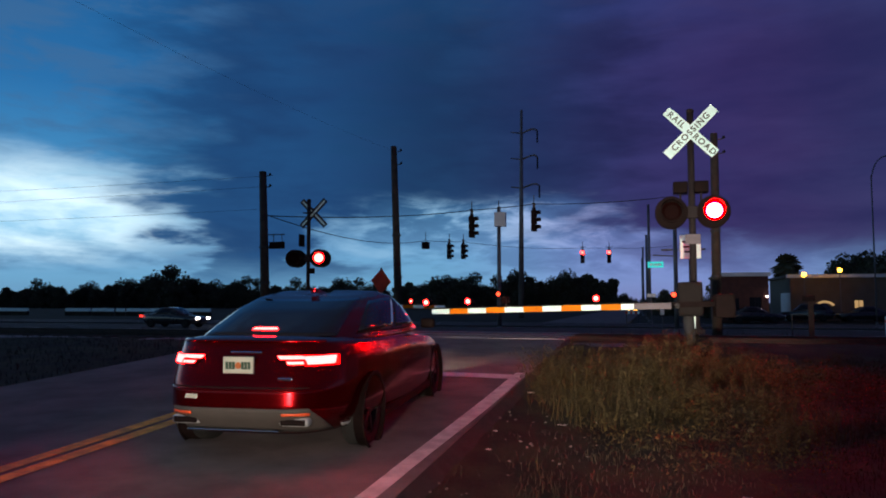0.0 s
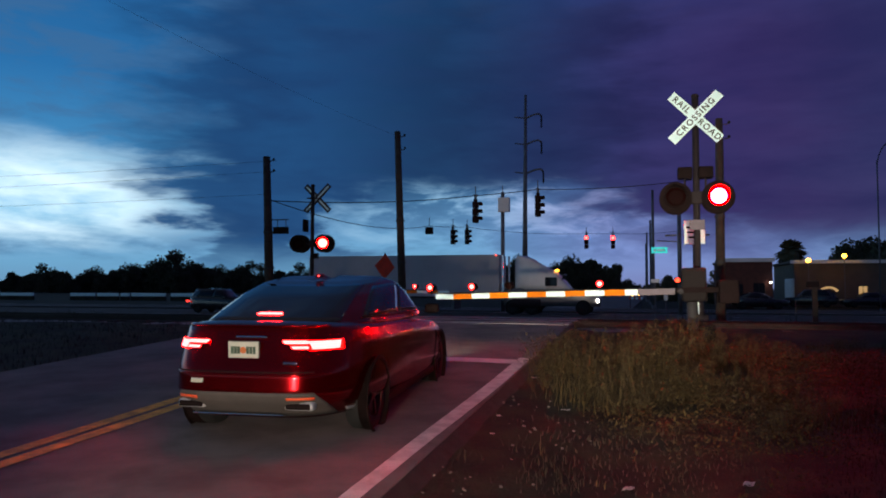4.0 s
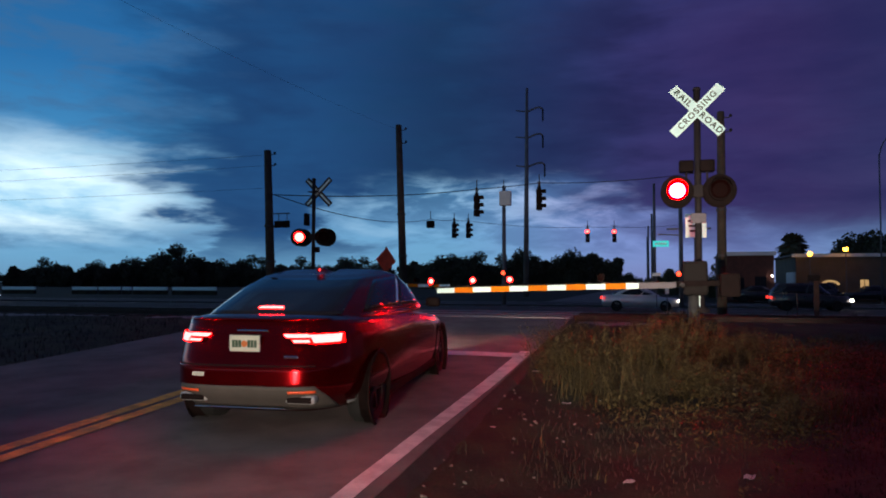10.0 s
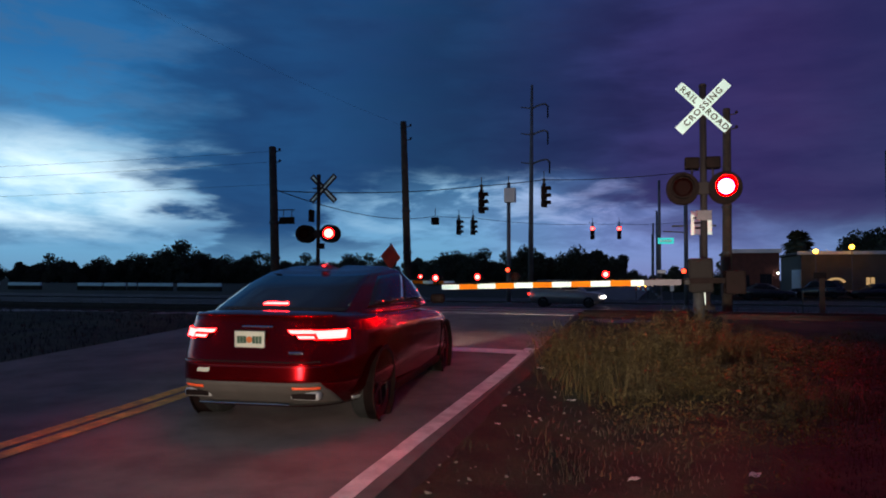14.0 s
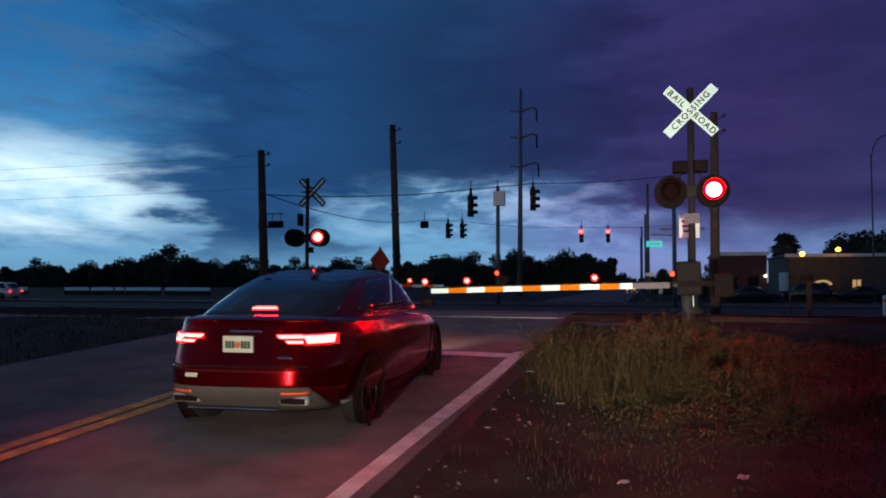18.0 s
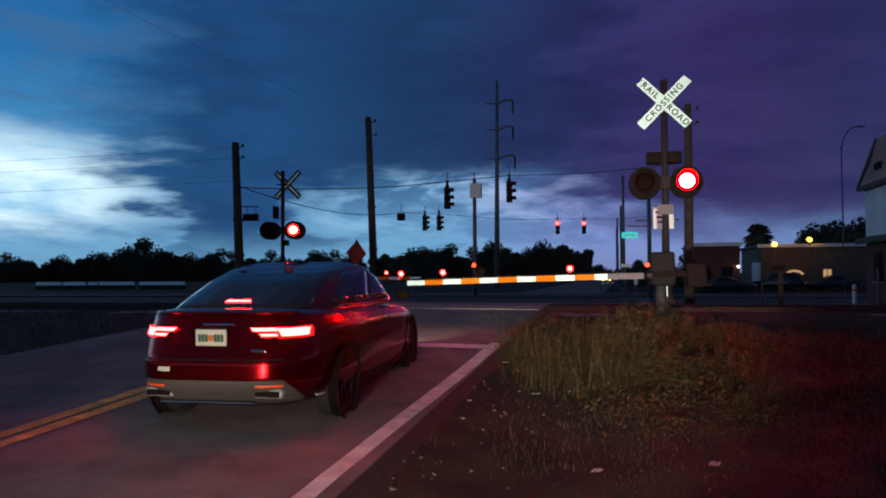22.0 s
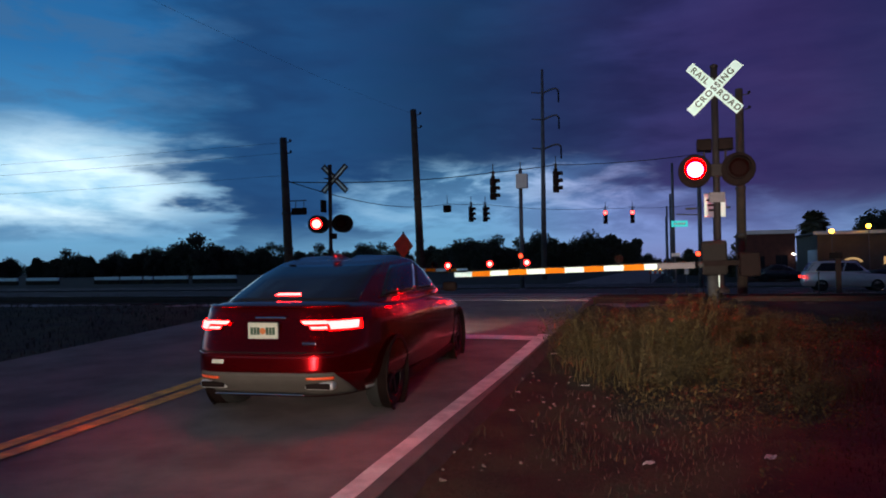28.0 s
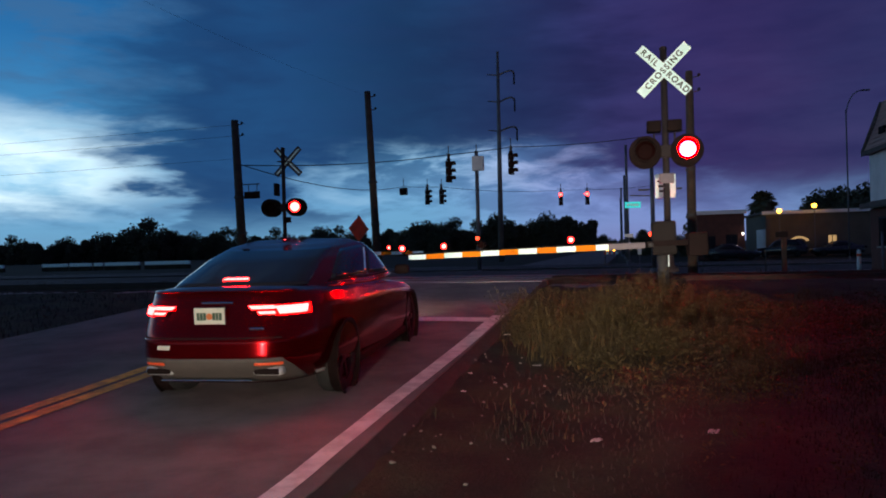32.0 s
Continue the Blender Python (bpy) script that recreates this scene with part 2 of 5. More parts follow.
M = {
    "earth": surface("earth", (0.034, 0.029, 0.025), 0.95, var=0.40, scale=1.3, fine=22, bump=0.7, tint=(0.034, 0.036, 0.022), spec=0.2),
    "asphalt": surface("asphalt", (0.160, 0.143, 0.137), 0.85, var=0.30, scale=1.1, fine=90, bump=0.5, spec=0.25),
    "edge_shade": surface("edge_shade", (0.026, 0.024, 0.024), 0.9, var=0.35, scale=6, fine=60, bump=0.6),
    "highway": surface("highway", (0.085, 0.080, 0.076), 0.85, var=0.2, scale=0.3, fine=40, bump=0.3, spec=0.1),
    "concrete": surface("concrete", (0.28, 0.27, 0.25), 0.85, var=0.2, scale=2, fine=50, bump=0.3),
    "line_white": surface("line_white", (0.66, 0.66, 0.62), 0.7, var=0.22, scale=5, fine=70, bump=0.3),
    "line_yellow": surface("line_yellow", (0.74, 0.38, 0.05), 0.7, var=0.35, scale=5, fine=70, bump=0.3),
    "ballast": surface("ballast", (0.20, 0.185, 0.175), 0.95, var=0.4, scale=4, fine=25, bump=0.8, rand=0.2),
    "rail": surface("rail", (0.045, 0.032, 0.026), 0.7, 0.3, var=0.3, scale=4, fine=40),
    "tie": surface("tie", (0.06, 0.045, 0.035), 0.9, var=0.35, scale=5, fine=60, rand=0.3),
    "galv": surface("galv", (0.055, 0.054, 0.056), 0.65, 0.2, var=0.18, scale=6, fine=50, spec=0.2),
    "alum": surface("alum", (0.024, 0.019, 0.021), 0.7, var=0.15, scale=6, fine=50, spec=0.15),
    # slightly red black: the lamps' red light on the discs put into the colour
    "black": surface("black", (0.012, 0.007, 0.007), 0.7, var=0.3, scale=5, fine=60, spec=0.06),
    "wood": surface("wood", (0.055, 0.040, 0.030), 0.9, var=0.35, scale=4, fine=45, bump=0.5),
    "steelpole": surface("steelpole", (0.16, 0.16, 0.17), 0.6, 0.5, var=0.2, scale=2, fine=30),
    "sheet_white": surface("sheet_white", (0.68, 0.97, 0.95), 0.45, var=0.05, scale=4, fine=80, bump=0.05),
    "sheet_orange": surface("sheet_orange", (0.80, 0.21, 0.005), 0.6, var=0.08, scale=4, fine=80, bump=0.05, spec=0.08),
    "sign_orange": surface("sign_orange", (0.85, 0.10, 0.025), 0.5, var=0.12, scale=4, fine=50, bump=0.05),
    "sign_letter": surface("sign_letter", (0.015, 0.035, 0.02), 0.6, var=0.1, bump=0.0),
    "cabinet": surface("cabinet", (0.014, 0.011, 0.011), 0.75, var=0.15, scale=4, fine=40, spec=0.15),
    "lens_dark": surface("lens_dark", (0.008, 0.0005, 0.0005), 0.6, var=0.15, scale=20, fine=120, bump=0.1, spec=0.05),
    "lens_lit": glowing("lens_lit", (1.0, 0.00002, 0.00002), 1000.0, (1.0, 0.0072, 0.0060), 0.19),
    "lens_rear_lit": glowing("lens_rear_lit", (1.0, 0.00002, 0.00002), 260.0),
    "lens_far_lit": glowing("lens_far_lit", (1.0, 0.0004, 0.0003), 160.0, (1.0, 0.013, 0.010), 0.19),
    "small_lit": glowing("small_lit", (1.0, 0.0006, 0.0005), 110.0, (1.0, 0.014, 0.012), 0.06),
    "amber_lit": glowing("amber_lit", (1.0, 0.055, 0.022), 5.0),
    "sodium_lit": glowing("sodium_lit", (1.0, 0.42, 0.035), 13.0),
    "white_lit": glowing("white_lit", (1.0, 0.93, 0.82), 14.0),
    "head_lit": glowing("head_lit", (1.0, 0.95, 0.86), 16.0),
    "tail_lit": glowing("tail_lit", (1.0, 0.04, 0.03), 2.6),
    "brake_lit": glowing("brake_lit", (1.0, 0.0098, 0.0092), 130.0),
    "brake_dim": glowing("brake_dim", (1.0, 0.004, 0.003), 12.0),
    "signal_lit": glowing("signal_lit", (1.0, 0.012, 0.010), 60.0),
    "sign_green": glowing("sign_green", (0.02, 0.66, 0.66), 1.0),
    "window_lit": glowing("window_lit", (1.0, 0.66, 0.30), 0.45),
    "glass_dark": glass("glass_dark", (0.012, 0.012, 0.016)),
    "leaf": surface("leaf", (0.058, 0.062, 0.036), 0.9, var=0.35, scale=0.6, fine=8, bump=0.0, rand=0.25),
    "bark": surface("bark", (0.07, 0.055, 0.04), 0.95, var=0.3, scale=3, fine=30, bump=0.4),
    "grass": surface("grass", (0.018, 0.015, 0.007), 0.85, var=0.4, scale=1.2, fine=9, bump=0.0, tint=(0.026, 0.019, 0.009)),
    "weed": surface("weed", (0.030, 0.022, 0.0035), 0.8, var=0.45, scale=1.5, fine=12, bump=0.0, tint=(0.046, 0.029, 0.0045)),
    "stone": surface("stone", (0.13, 0.12, 0.105), 0.9, var=0.25, scale=12, fine=80, bump=0.3, rand=0.35),
    "litter": surface("litter", (0.50, 0.49, 0.46), 0.6, var=0.12, scale=10, fine=80, bump=0.1),
    "stucco": surface("stucco", (0.13, 0.107, 0.085), 0.9, var=0.12, scale=1.0, fine=60, bump=0.3),
    "stucco_pale": surface("stucco_pale", (0.74, 0.73, 0.74), 0.9, var=0.1, scale=1.0, fine=60, bump=0.2),
    "gable_rose": surface("gable_rose", (0.42, 0.25, 0.23), 0.85, var=0.1, scale=1.0, fine=40, bump=0.2),
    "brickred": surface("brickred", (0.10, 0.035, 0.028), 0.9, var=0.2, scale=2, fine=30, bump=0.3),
    "roofing": surface("roofing", (0.09, 0.075, 0.07), 0.9, var=0.25, scale=2, fine=30, bump=0.4),
    "trailer_white": surface("trailer_white", (0.44, 0.44, 0.46), 0.5, var=0.07, scale=0.6, fine=20, bump=0.05),
    "rubber": surface("rubber", (0.007, 0.007, 0.0075), 0.9, var=0.2, scale=8, fine=60),
    "rim": surface("rim", (0.014, 0.014, 0.015), 0.55, 0.4, var=0.1, scale=8, fine=60, bump=0.0),
    "chrome": surface("chrome", (0.75, 0.75, 0.75), 0.12, 1.0, var=0.04, scale=8, fine=60, bump=0.0),
    "paint_maroon": surface("paint_maroon", (0.20, 0.0018, 0.0036), 0.20, 0.9, var=0.08, scale=2, fine=200, bump=0.0, coat=0.22, spec=0.25),
    "paint_dark": surface("paint_dark", (0.015, 0.016, 0.02), 0.3, 0.2, var=0.08, scale=2, fine=200, bump=0.0, coat=0.8),
    "paint_white": surface("paint_white", (0.66, 0.65, 0.65), 0.35, var=0.05, scale=2, fine=200, bump=0.0, coat=0.6),
    "paint_silver": surface("paint_silver", (0.55, 0.56, 0.57), 0.35, 0.5, var=0.06, scale=2, fine=200, bump=0.0, coat=0.6),
    "paint_grey": surface("paint_grey", (0.15, 0.155, 0.165), 0.32, 0.4, var=0.06, scale=2, fine=200, bump=0.0, coat=0.7),
    "plate_pale": surface("plate_pale", (0.15, 0.13, 0.15), 0.6, var=0.1, scale=6, fine=60, bump=0.05, spec=0.2),
    "valance": surface("valance", (0.060, 0.050, 0.045), 0.75, var=0.15, scale=4, fine=90, bump=0.1),
    "plate": surface("plate", (0.47, 0.47, 0.40), 0.5, var=0.06, scale=10, fine=80, bump=0.05),
    "plate_mark": surface("plate_mark", (0.02, 0.06, 0.035), 0.6, var=0.1, bump=0.0),
    "plate_orange": surface("plate_orange", (0.5, 0.13, 0.03), 0.6, var=0.1, bump=0.0),
}


# ---- mesh helpers ----
def part(name, bm, material, parent=None, label="", smooth=False):
    """Links a bmesh as one mesh object under a thing or a part."""
    me = bpy.data.meshes.new(name)
    bm.to_mesh(me)
    bm.free()
    me.materials.append(M[material])
    if smooth:
        me.polygons.foreach_set("use_smooth", [True] * len(me.polygons))
    ob = new(name, me)
    ob.parent = parent
    if label:
        ob["label"] = label
    return ob


def hub(name, m, label, category, group="", kind=""):
    """An Empty at a thing's base that carries its parts."""
    ob = new(name)
    ob.empty_display_size = 0.2
    ob.matrix_world = m
    return tagged(ob, label, category, group, kind)


def box(size, at=(0, 0, 0), bevel=0.0, turn=None, bm=None):
    """A box of that size round its centre, with rounded edges; added to bm if one is given."""
    own = bmesh.new()
    bmesh.ops.create_cube(own, size=1.0, matrix=Matrix.Diagonal((*size, 1)))
    if bevel:
        bmesh.ops.bevel(own, geom=own.edges[:], offset=bevel, segments=2, affect="EDGES", profile=0.6)
    m = Matrix.Translation(at) @ (turn.to_4x4() if turn else Matrix())
    bmesh.ops.transform(own, matrix=m, verts=own.verts)
    return join(bm, own)


def join(bm, own):
    if bm is None:
        return own
    me = bpy.data.meshes.new("piece")
    own.to_mesh(me)
    own.free()
    bm.from_mesh(me)
    bpy.data.meshes.remove(me)
    return bm


def rod(a, b, r0, r1=None, seg=12, bm=None, caps=True):
    """A round bar from a to b."""
    a, b = Vector(a), Vector(b)
    own = bmesh.new()
    bmesh.ops.create_cone(own, cap_ends=caps, segments=seg, radius1=r0, radius2=r0 if r1 is None else r1, depth=(b - a).length)
    m = Matrix.Translation((a + b) / 2) @ (b - a).to_track_quat("Z", "Y").to_matrix().to_4x4()
    bmesh.ops.transform(own, matrix=m, verts=own.verts)
    return join(bm, own)


def lathe(profile, seg=24, axis="Y", at=(0, 0, 0), bm=None):
    """A turned shape from (radius, along) pairs round an axis."""
    own = bmesh.new()
    rings = []
    for r, h in profile:
        ring = []
        for k in range(seg):
            c, s = math.cos(2 * math.pi * k / seg) * r, math.sin(2 * math.pi * k / seg) * r
            ring.append(own.verts.new({"Y": (c, h, s), "Z": (c, s, h), "X": (h, c, s)}[axis]))
        rings.append(ring)
    for p, q in zip(rings, rings[1:]):
        for k in range(seg):
            own.faces.new((p[k], p[(k + 1) % seg], q[(k + 1) % seg], q[k]))
    bmesh.ops.remove_doubles(own, verts=own.verts, dist=1e-5)
    bmesh.ops.recalc_face_normals(own, faces=own.faces)
    bmesh.ops.translate(own, vec=at, verts=own.verts)
    return join(bm, own)


def sheet(rows, thick=0.0):
    """A surface from rows of points; thick gives it depth downwards."""
    bm = bmesh.new()
    grid = [[bm.verts.new(p) for p in row] for row in rows]
    for a, b in zip(grid, grid[1:]):
        for k in range(len(a) - 1):
            bm.faces.new((a[k], a[k + 1], b[k + 1], b[k]))
    if thick:
        got = bmesh.ops.extrude_face_region(bm, geom=bm.faces[:])
        bmesh.ops.translate(bm, vec=(0, 0, -thick), verts=[v for v in got["geom"] if isinstance(v, bmesh.types.BMVert)])
    bmesh.ops.recalc_face_normals(bm, faces=bm.faces)
    return bm


def lettering(name, text, size, m, material, parent, bold=0.020):
    """Raised letters in the built-in font, as a mesh of their own."""
    cu = bpy.data.curves.new(name, "FONT")
    cu.body, cu.size, cu.align_x, cu.align_y = text, size, "CENTER", "CENTER"
    cu.extrude, cu.offset = 0.002, bold * size
    cu.space_character = 1.28
    tmp = bpy.data.objects.new(name, cu)
    me = bpy.data.meshes.new_from_object(tmp)
    bpy.data.objects.remove(tmp)
    me.materials.clear()
    me.materials.append(M[material])
    ob = new(name, me)
    ob.parent, ob.matrix_local = parent, m
    return ob


# ---- ground ----
def smoothstep(a, b, v):
    v = min(1.0, max(0.0, (v - a) / (b - a)))
    return v * v * (3 - 2 * v)


def grade(y):
    """Height of the made ground along the street: it climbs to the track and drops to the highway."""
    if y < 19:
        return 0.64 * min(1.0, max(0.0, (y - 4.5) / 12.5))
    return 0.64 - 0.92 * smoothstep(21.0, 36.0, y)


STREET_L, STREET_R, CENTRE = -9.4, -1.88, -5.62
HWY_A, HWY_B = 44.0, 67.0


def lie(x, y):
    """Height of the natural ground."""
    z = grade(y)
    on_street = STREET_L - 0.2 < x < STREET_R + 0.1
    bump = noise.noise((x * 0.35, y * 0.35, 3.1)) * 0.07 + noise.noise((x * 1.4, y * 1.4, 7.7)) * 0.035
    off = smoothstep(0.0, 1.2, max(STREET_L - x, x - STREET_R))
    if y < 40:
        z += bump * off - 0.10
        # drainage swale on the right, bank on the left
        z -= 0.10 * off * (1 - smoothstep(12.0, 17.0, y))
    else:
        z -= 0.06
    if on_street:
        z = min(z, grade(y) - 0.12)
    if HWY_A - 1 < y < HWY_B + 1:
        z = -0.42
    return z


def spread(lo, hi, near, far, c0, c1):
    """Coordinates from lo to hi, close together between c0 and c1."""
    out, v = [], c0
    while v < c1:
        out.append(v)
        v += near
    step, v = near, c1
    while v < hi:
        out.append(v)
        step *= 1.35
        v += min(step, far)
    out.append(hi)
    step, v = near, c0
    while v > lo:
        step *= 1.35
        v -= min(step, far)
        out.insert(0, max(lo, v))
    return out


def build_ground():
    xs = spread(-1500, 1500, 0.4, 200, -14, 8)
    ys = spread(-300, 2500, 0.4, 200, 2, 24)
    g = part("ground", sheet([[(x, y, lie(x, y)) for x in xs] for y in ys]), "earth", smooth=True)
    tagged(g, "dark dry earth and thin grass verge", "ground", kind="structure")
    ys = [v * 0.5 - 40 for v in range(168)]
    global ROAD
    road = ROAD = part("road", sheet([[(x, y, grade(y) + 0.02 * (1 - ((x - CENTRE) / 3.8) ** 2)) for x in (STREET_L, -8.2, -6.9, CENTRE, -4.3, -3.0, STREET_R)] for y in ys], 0.14), "asphalt")
    tagged(road, "worn grey asphalt street climbing to the crossing", "road", kind="structure")
    far = part("road", sheet([[(x, y, -0.27) for x in (STREET_L, CENTRE, STREET_R)] for y in (67.2, 90, 140, 240, 400)], 0.1), "asphalt")
    tagged(far, "asphalt street going on beyond the highway", "road", kind="structure")
    hw = part("highway", sheet([[(x, y, -0.28) for x in range(-900, 901, 60)] for y in (HWY_A, 49, 54.0)], 0.12), "highway")
    tagged(hw, "grey asphalt carriageway of the highway", "road", kind="structure")
    hw2 = part("highway", sheet([[(x, y, -0.28) for x in range(-900, 901, 60)] for y in (58.5, 62, HWY_B)], 0.12), "highway")
    tagged(hw2, "grey asphalt carriageway of the highway beyond the median", "road", kind="structure")
    for x0, y0, y1 in ((-5.50, -40, 15.0), (-5.25, -40, 15.0), (-5.50, 22.5, 43.5), (-5.25, 22.5, 43.5)):
        steps = [y0 + (y1 - y0) * k / 60 for k in range(61)]
        ln = part("centre_line", sheet([[(x, y, grade(y) + 0.0265) for x in (x0, x0 + 0.17)] for y in steps]), "line_yellow")
        tagged(ln, "solid yellow centre line, worn", "road marking", "double centre line", "structure")
    steps = [-40 + 51.95 * k / 100 for k in range(101)]
    wob = [0.012 * noise.noise((0, y * 1.3, 0)) for y in steps]
    ln = part("edge_line", sheet([[(x + w, y, grade(y) + 0.0065) for x in (STREET_R - 0.215 - 0.06 * smoothstep(10.0, 5.0, y), STREET_R - 0.02 - 0.10 * smoothstep(10.0, 5.0, y))] for y, w in zip(steps, wob)]), "line_white")
    # broken edge drop, its shadow put into a darker asphalt colour
    rows = []
    for k in range(181):
        y = -10 + 0.13 * k
        j = noise.noise((3.1, y * 2.3, 0)) * 0.016 + noise.noise((7.7, y * 7.0, 0)) * 0.008
        z = grade(y)
        rows.append([(STREET_R + 0.004, y, z - 0.008 + j * 0.3), (STREET_R + 0.03 + j, y, z - 0.035), (STREET_R + 0.09 + 2 * j, y, z - 0.09), (STREET_R + 0.20 + 3 * j, y, z - 0.19)])
    soil = part("road_edge", sheet(rows), "edge_shade", smooth=True)
    tagged(soil, "crumbling broken edge of the asphalt, shadow in its dark colour", "road edge", kind="structure")
    tagged(ln, "broad white edge line along the asphalt edge", "road marking", kind="structure")
    ln = part("stop_line", sheet([[(x, y, grade(y) + 0.025 + 0.006 - 0.019 * abs((x + 3.6) / 1.8) ** 2) for x in (-5.3, -4.4, -3.6, -2.8, STREET_R - 0.02)] for y in (11.25, 11.68)]), "line_white")
    tagged(ln, "white stop line before the crossing", "road marking", kind="structure")
    for y in (44.4, 53.6, 58.9, 66.6):
        ln = part("edge_line", sheet([[(x, yy, -0.275) for x in range(-300, 301, 60)] for yy in (y, y + 0.14)]), "line_white")
        tagged(ln, "white edge line of the highway", "road marking", "highway lines", "structure")
    for y in (49.0, 62.6):
        for x in range(-80, 40, 12):
            d = part("lane_dash", sheet([[(x, y, -0.275), (x + 3, y, -0.275)], [(x, y + 0.13, -0.275), (x + 3, y + 0.13, -0.275)]]), "line_white")
            tagged(d, "white lane dash on the highway", "road marking", "lane dashes", "structure")


build_ground()


# ---- railway ----
TRACK_Y = 19.2


def build_track():
    rows = []
    for x in range(-120, 61, 2):
        j = 0.05 * noise.noise((x * 0.4, 1, 2))
        rows.append([(x, TRACK_Y + dy, 0.64 - dz + (j if dz else 0)) for dy, dz in ((-3.4, 0.62), (-1.9, 0.12), (-1.2, 0.1), (1.2, 0.1), (1.9, 0.12), (3.4, 0.62))])
    left = part("ballast_bed", sheet([r for r in rows if r[0][0] <= STREET_L - 0.3] + [[(STREET_L - 0.1, p[1], p[2]) for p in rows[0]]]), "ballast")
    tagged(left, "dark stone ballast bed of the railway", "ballast", kind="structure")
    right = part("ballast_bed", sheet([[(STREET_R + 0.1, p[1], p[2]) for p in rows[0]]] + [r for r in rows if r[0][0] >= STREET_R + 0.3]), "ballast")
    tagged(right, "dark stone ballast bed of the railway", "ballast", kind="structure")
    for y in (TRACK_Y - 0.72, TRACK_Y + 0.72):
        bm = bmesh.new()
        shape = [(-0.07, 0), (0.07, 0), (0.06, 0.02), (0.012, 0.04), (0.012, 0.11), (0.036, 0.125), (0.034, 0.155), (-0.034, 0.155), (-0.036, 0.125), (-0.012, 0.11), (-0.012, 0.04), (-0.06, 0.02)]
        ends = [[bm.verts.new((x, y + a, 0.535 + b)) for a, b in shape] for x in (-120, -60, -12, 0, 60)]
        for p, q in zip(ends, ends[1:]):
            for k in range(len(shape)):
                bm.faces.new((p[k], p[(k + 1) % 12], q[(k + 1) % 12], q[k]))
        bmesh.ops.recalc_face_normals(bm, faces=bm.faces)
        r = part("rail", bm, "rail")
        tagged(r, "rusty steel rail crossing the street", "rail", "rails", "structure")
    tie = None
    for k in range(95):
        x = -45 + k * 0.55
        if STREET_L - 0.4 < x < STREET_R + 0.4:
            continue
        if tie is None:
            tie = part("railway_tie", box((0.23, 2.6, 0.18), (0, 0, 0), 0.015), "tie")
            tagged(tie, "dark creosoted timber railway tie in ballast", "railway tie", "ties under the rails")
            tie.matrix_world = pose(x, TRACK_Y, 0.475)
        else:
            copy_thing(tie, pose(x, TRACK_Y + random.uniform(-0.04, 0.04), 0.475, 0, 0, random.uniform(-1, 1)))
    # crossing panels between and beside the rails
    p = None
    for k in range(4):
        for y, w in ((TRACK_Y, 1.24), (TRACK_Y - 1.25, 0.86), (TRACK_Y + 1.25, 0.86)):
            m = pose(STREET_L + 0.95 + k * 1.87, y, 0.585)
            if p is None or abs(w - p[1]) > 0.01:
                ob = part("crossing_panel", box((1.84, w, 0.18), (0, 0, 0), 0.015), "concrete", ROAD)
                ob.matrix_local = m
                p = (ob, w)
            else:
                ob = new("crossing_panel", p[0].data)
                ob.parent, ob.matrix_local = ROAD, m


build_track()


# ---- flashing signals: each lens turns its lit side out and in ----
BLINKERS = []


def flasher(parent, at, face, right_phase, radius=0.15, plate=0.305, lit="lens_lit", lens_part="lens", aim=0):
    """A round signal lamp on a black backing disc under a parent; face -1 looks to the near side, 1 to the far side."""
    x, y, z = at
    turn = Matrix.Translation((x, y, z)) @ pose(0, 0, 0, 0, 0, aim + (0 if face < 0 else 180))
    d = 0.20 * radius / 0.15
    if plate:
        bm = lathe([(0.0, 0.012), (plate - 0.01, 0.012), (plate, 0.004), (plate, -0.004), (plate - 0.012, -0.010), (radius + 0.02, -0.006), (radius + 0.02, 0.0), (0.0, 0.0)], 36)
        bmesh.ops.transform(bm, matrix=turn, verts=bm.verts)
        part("backing_disc", bm, "black", parent, "black round backing disc")
    r = radius + 0.012
    bm = lathe([(0.0, 0.20), (r * 0.7, 0.18), (r, 0.10), (r, -0.17), (r - 0.006, -0.17), (r - 0.006, 0.09), (r * 0.6, 0.16), (0.0, 0.18)], 28)
    bmesh.ops.transform(bm, matrix=turn, verts=bm.verts)
    part("lamp_housing", bm, "black", parent, "black lamp housing", smooth=True)
    rings = []
    for s in (0.0, 1.0):
        ring = []
        for k in range(17):
            a = radians(-20 + 220 * k / 16)
            ring.append((math.cos(a) * r, -0.17 - s * d * (0.35 + 0.65 * max(0.0, math.sin(a)) ** 0.7), math.sin(a) * r))
        rings.append(ring)
    hood = sheet(rings)
    bmesh.ops.solidify(hood, geom=hood.faces[:], thickness=0.006)
    bmesh.ops.transform(hood, matrix=turn, verts=hood.verts)
    part("hood", hood, "black", parent, "black visor over the lens", smooth=True)
    # lens: a thick disc in a ring, one side lit
    me_bm = lathe([(0.0, 0.012), (radius * 0.6, 0.011), (radius - 0.004, 0.006), (radius - 0.003, 0.0), (radius - 0.004, -0.006), (radius * 0.6, -0.011), (0.0, -0.012)], 28)
    lens = part(lens_part, me_bm, lit, parent, "round red lens, lit on one face", smooth=True)
    lens.data.materials.append(M["lens_dark"])
    for poly in lens.data.polygons:
        poly.material_index = 1 if poly.center.y > -0.001 else 0
    lens.matrix_local = turn @ Matrix.Translation((0, -0.155, 0))
    # baffle ring added to block light that leaks past a turned lens
    bm = lathe([(radius * 0.93, -0.171), (r, -0.171), (r, -0.176), (radius * 0.93, -0.176), (radius * 0.93, -0.171)], 28)
    bmesh.ops.transform(bm, matrix=turn, verts=bm.verts)
    part("lens_ring", bm, "black", parent, "thin black baffle ring against light leaking past the lens")
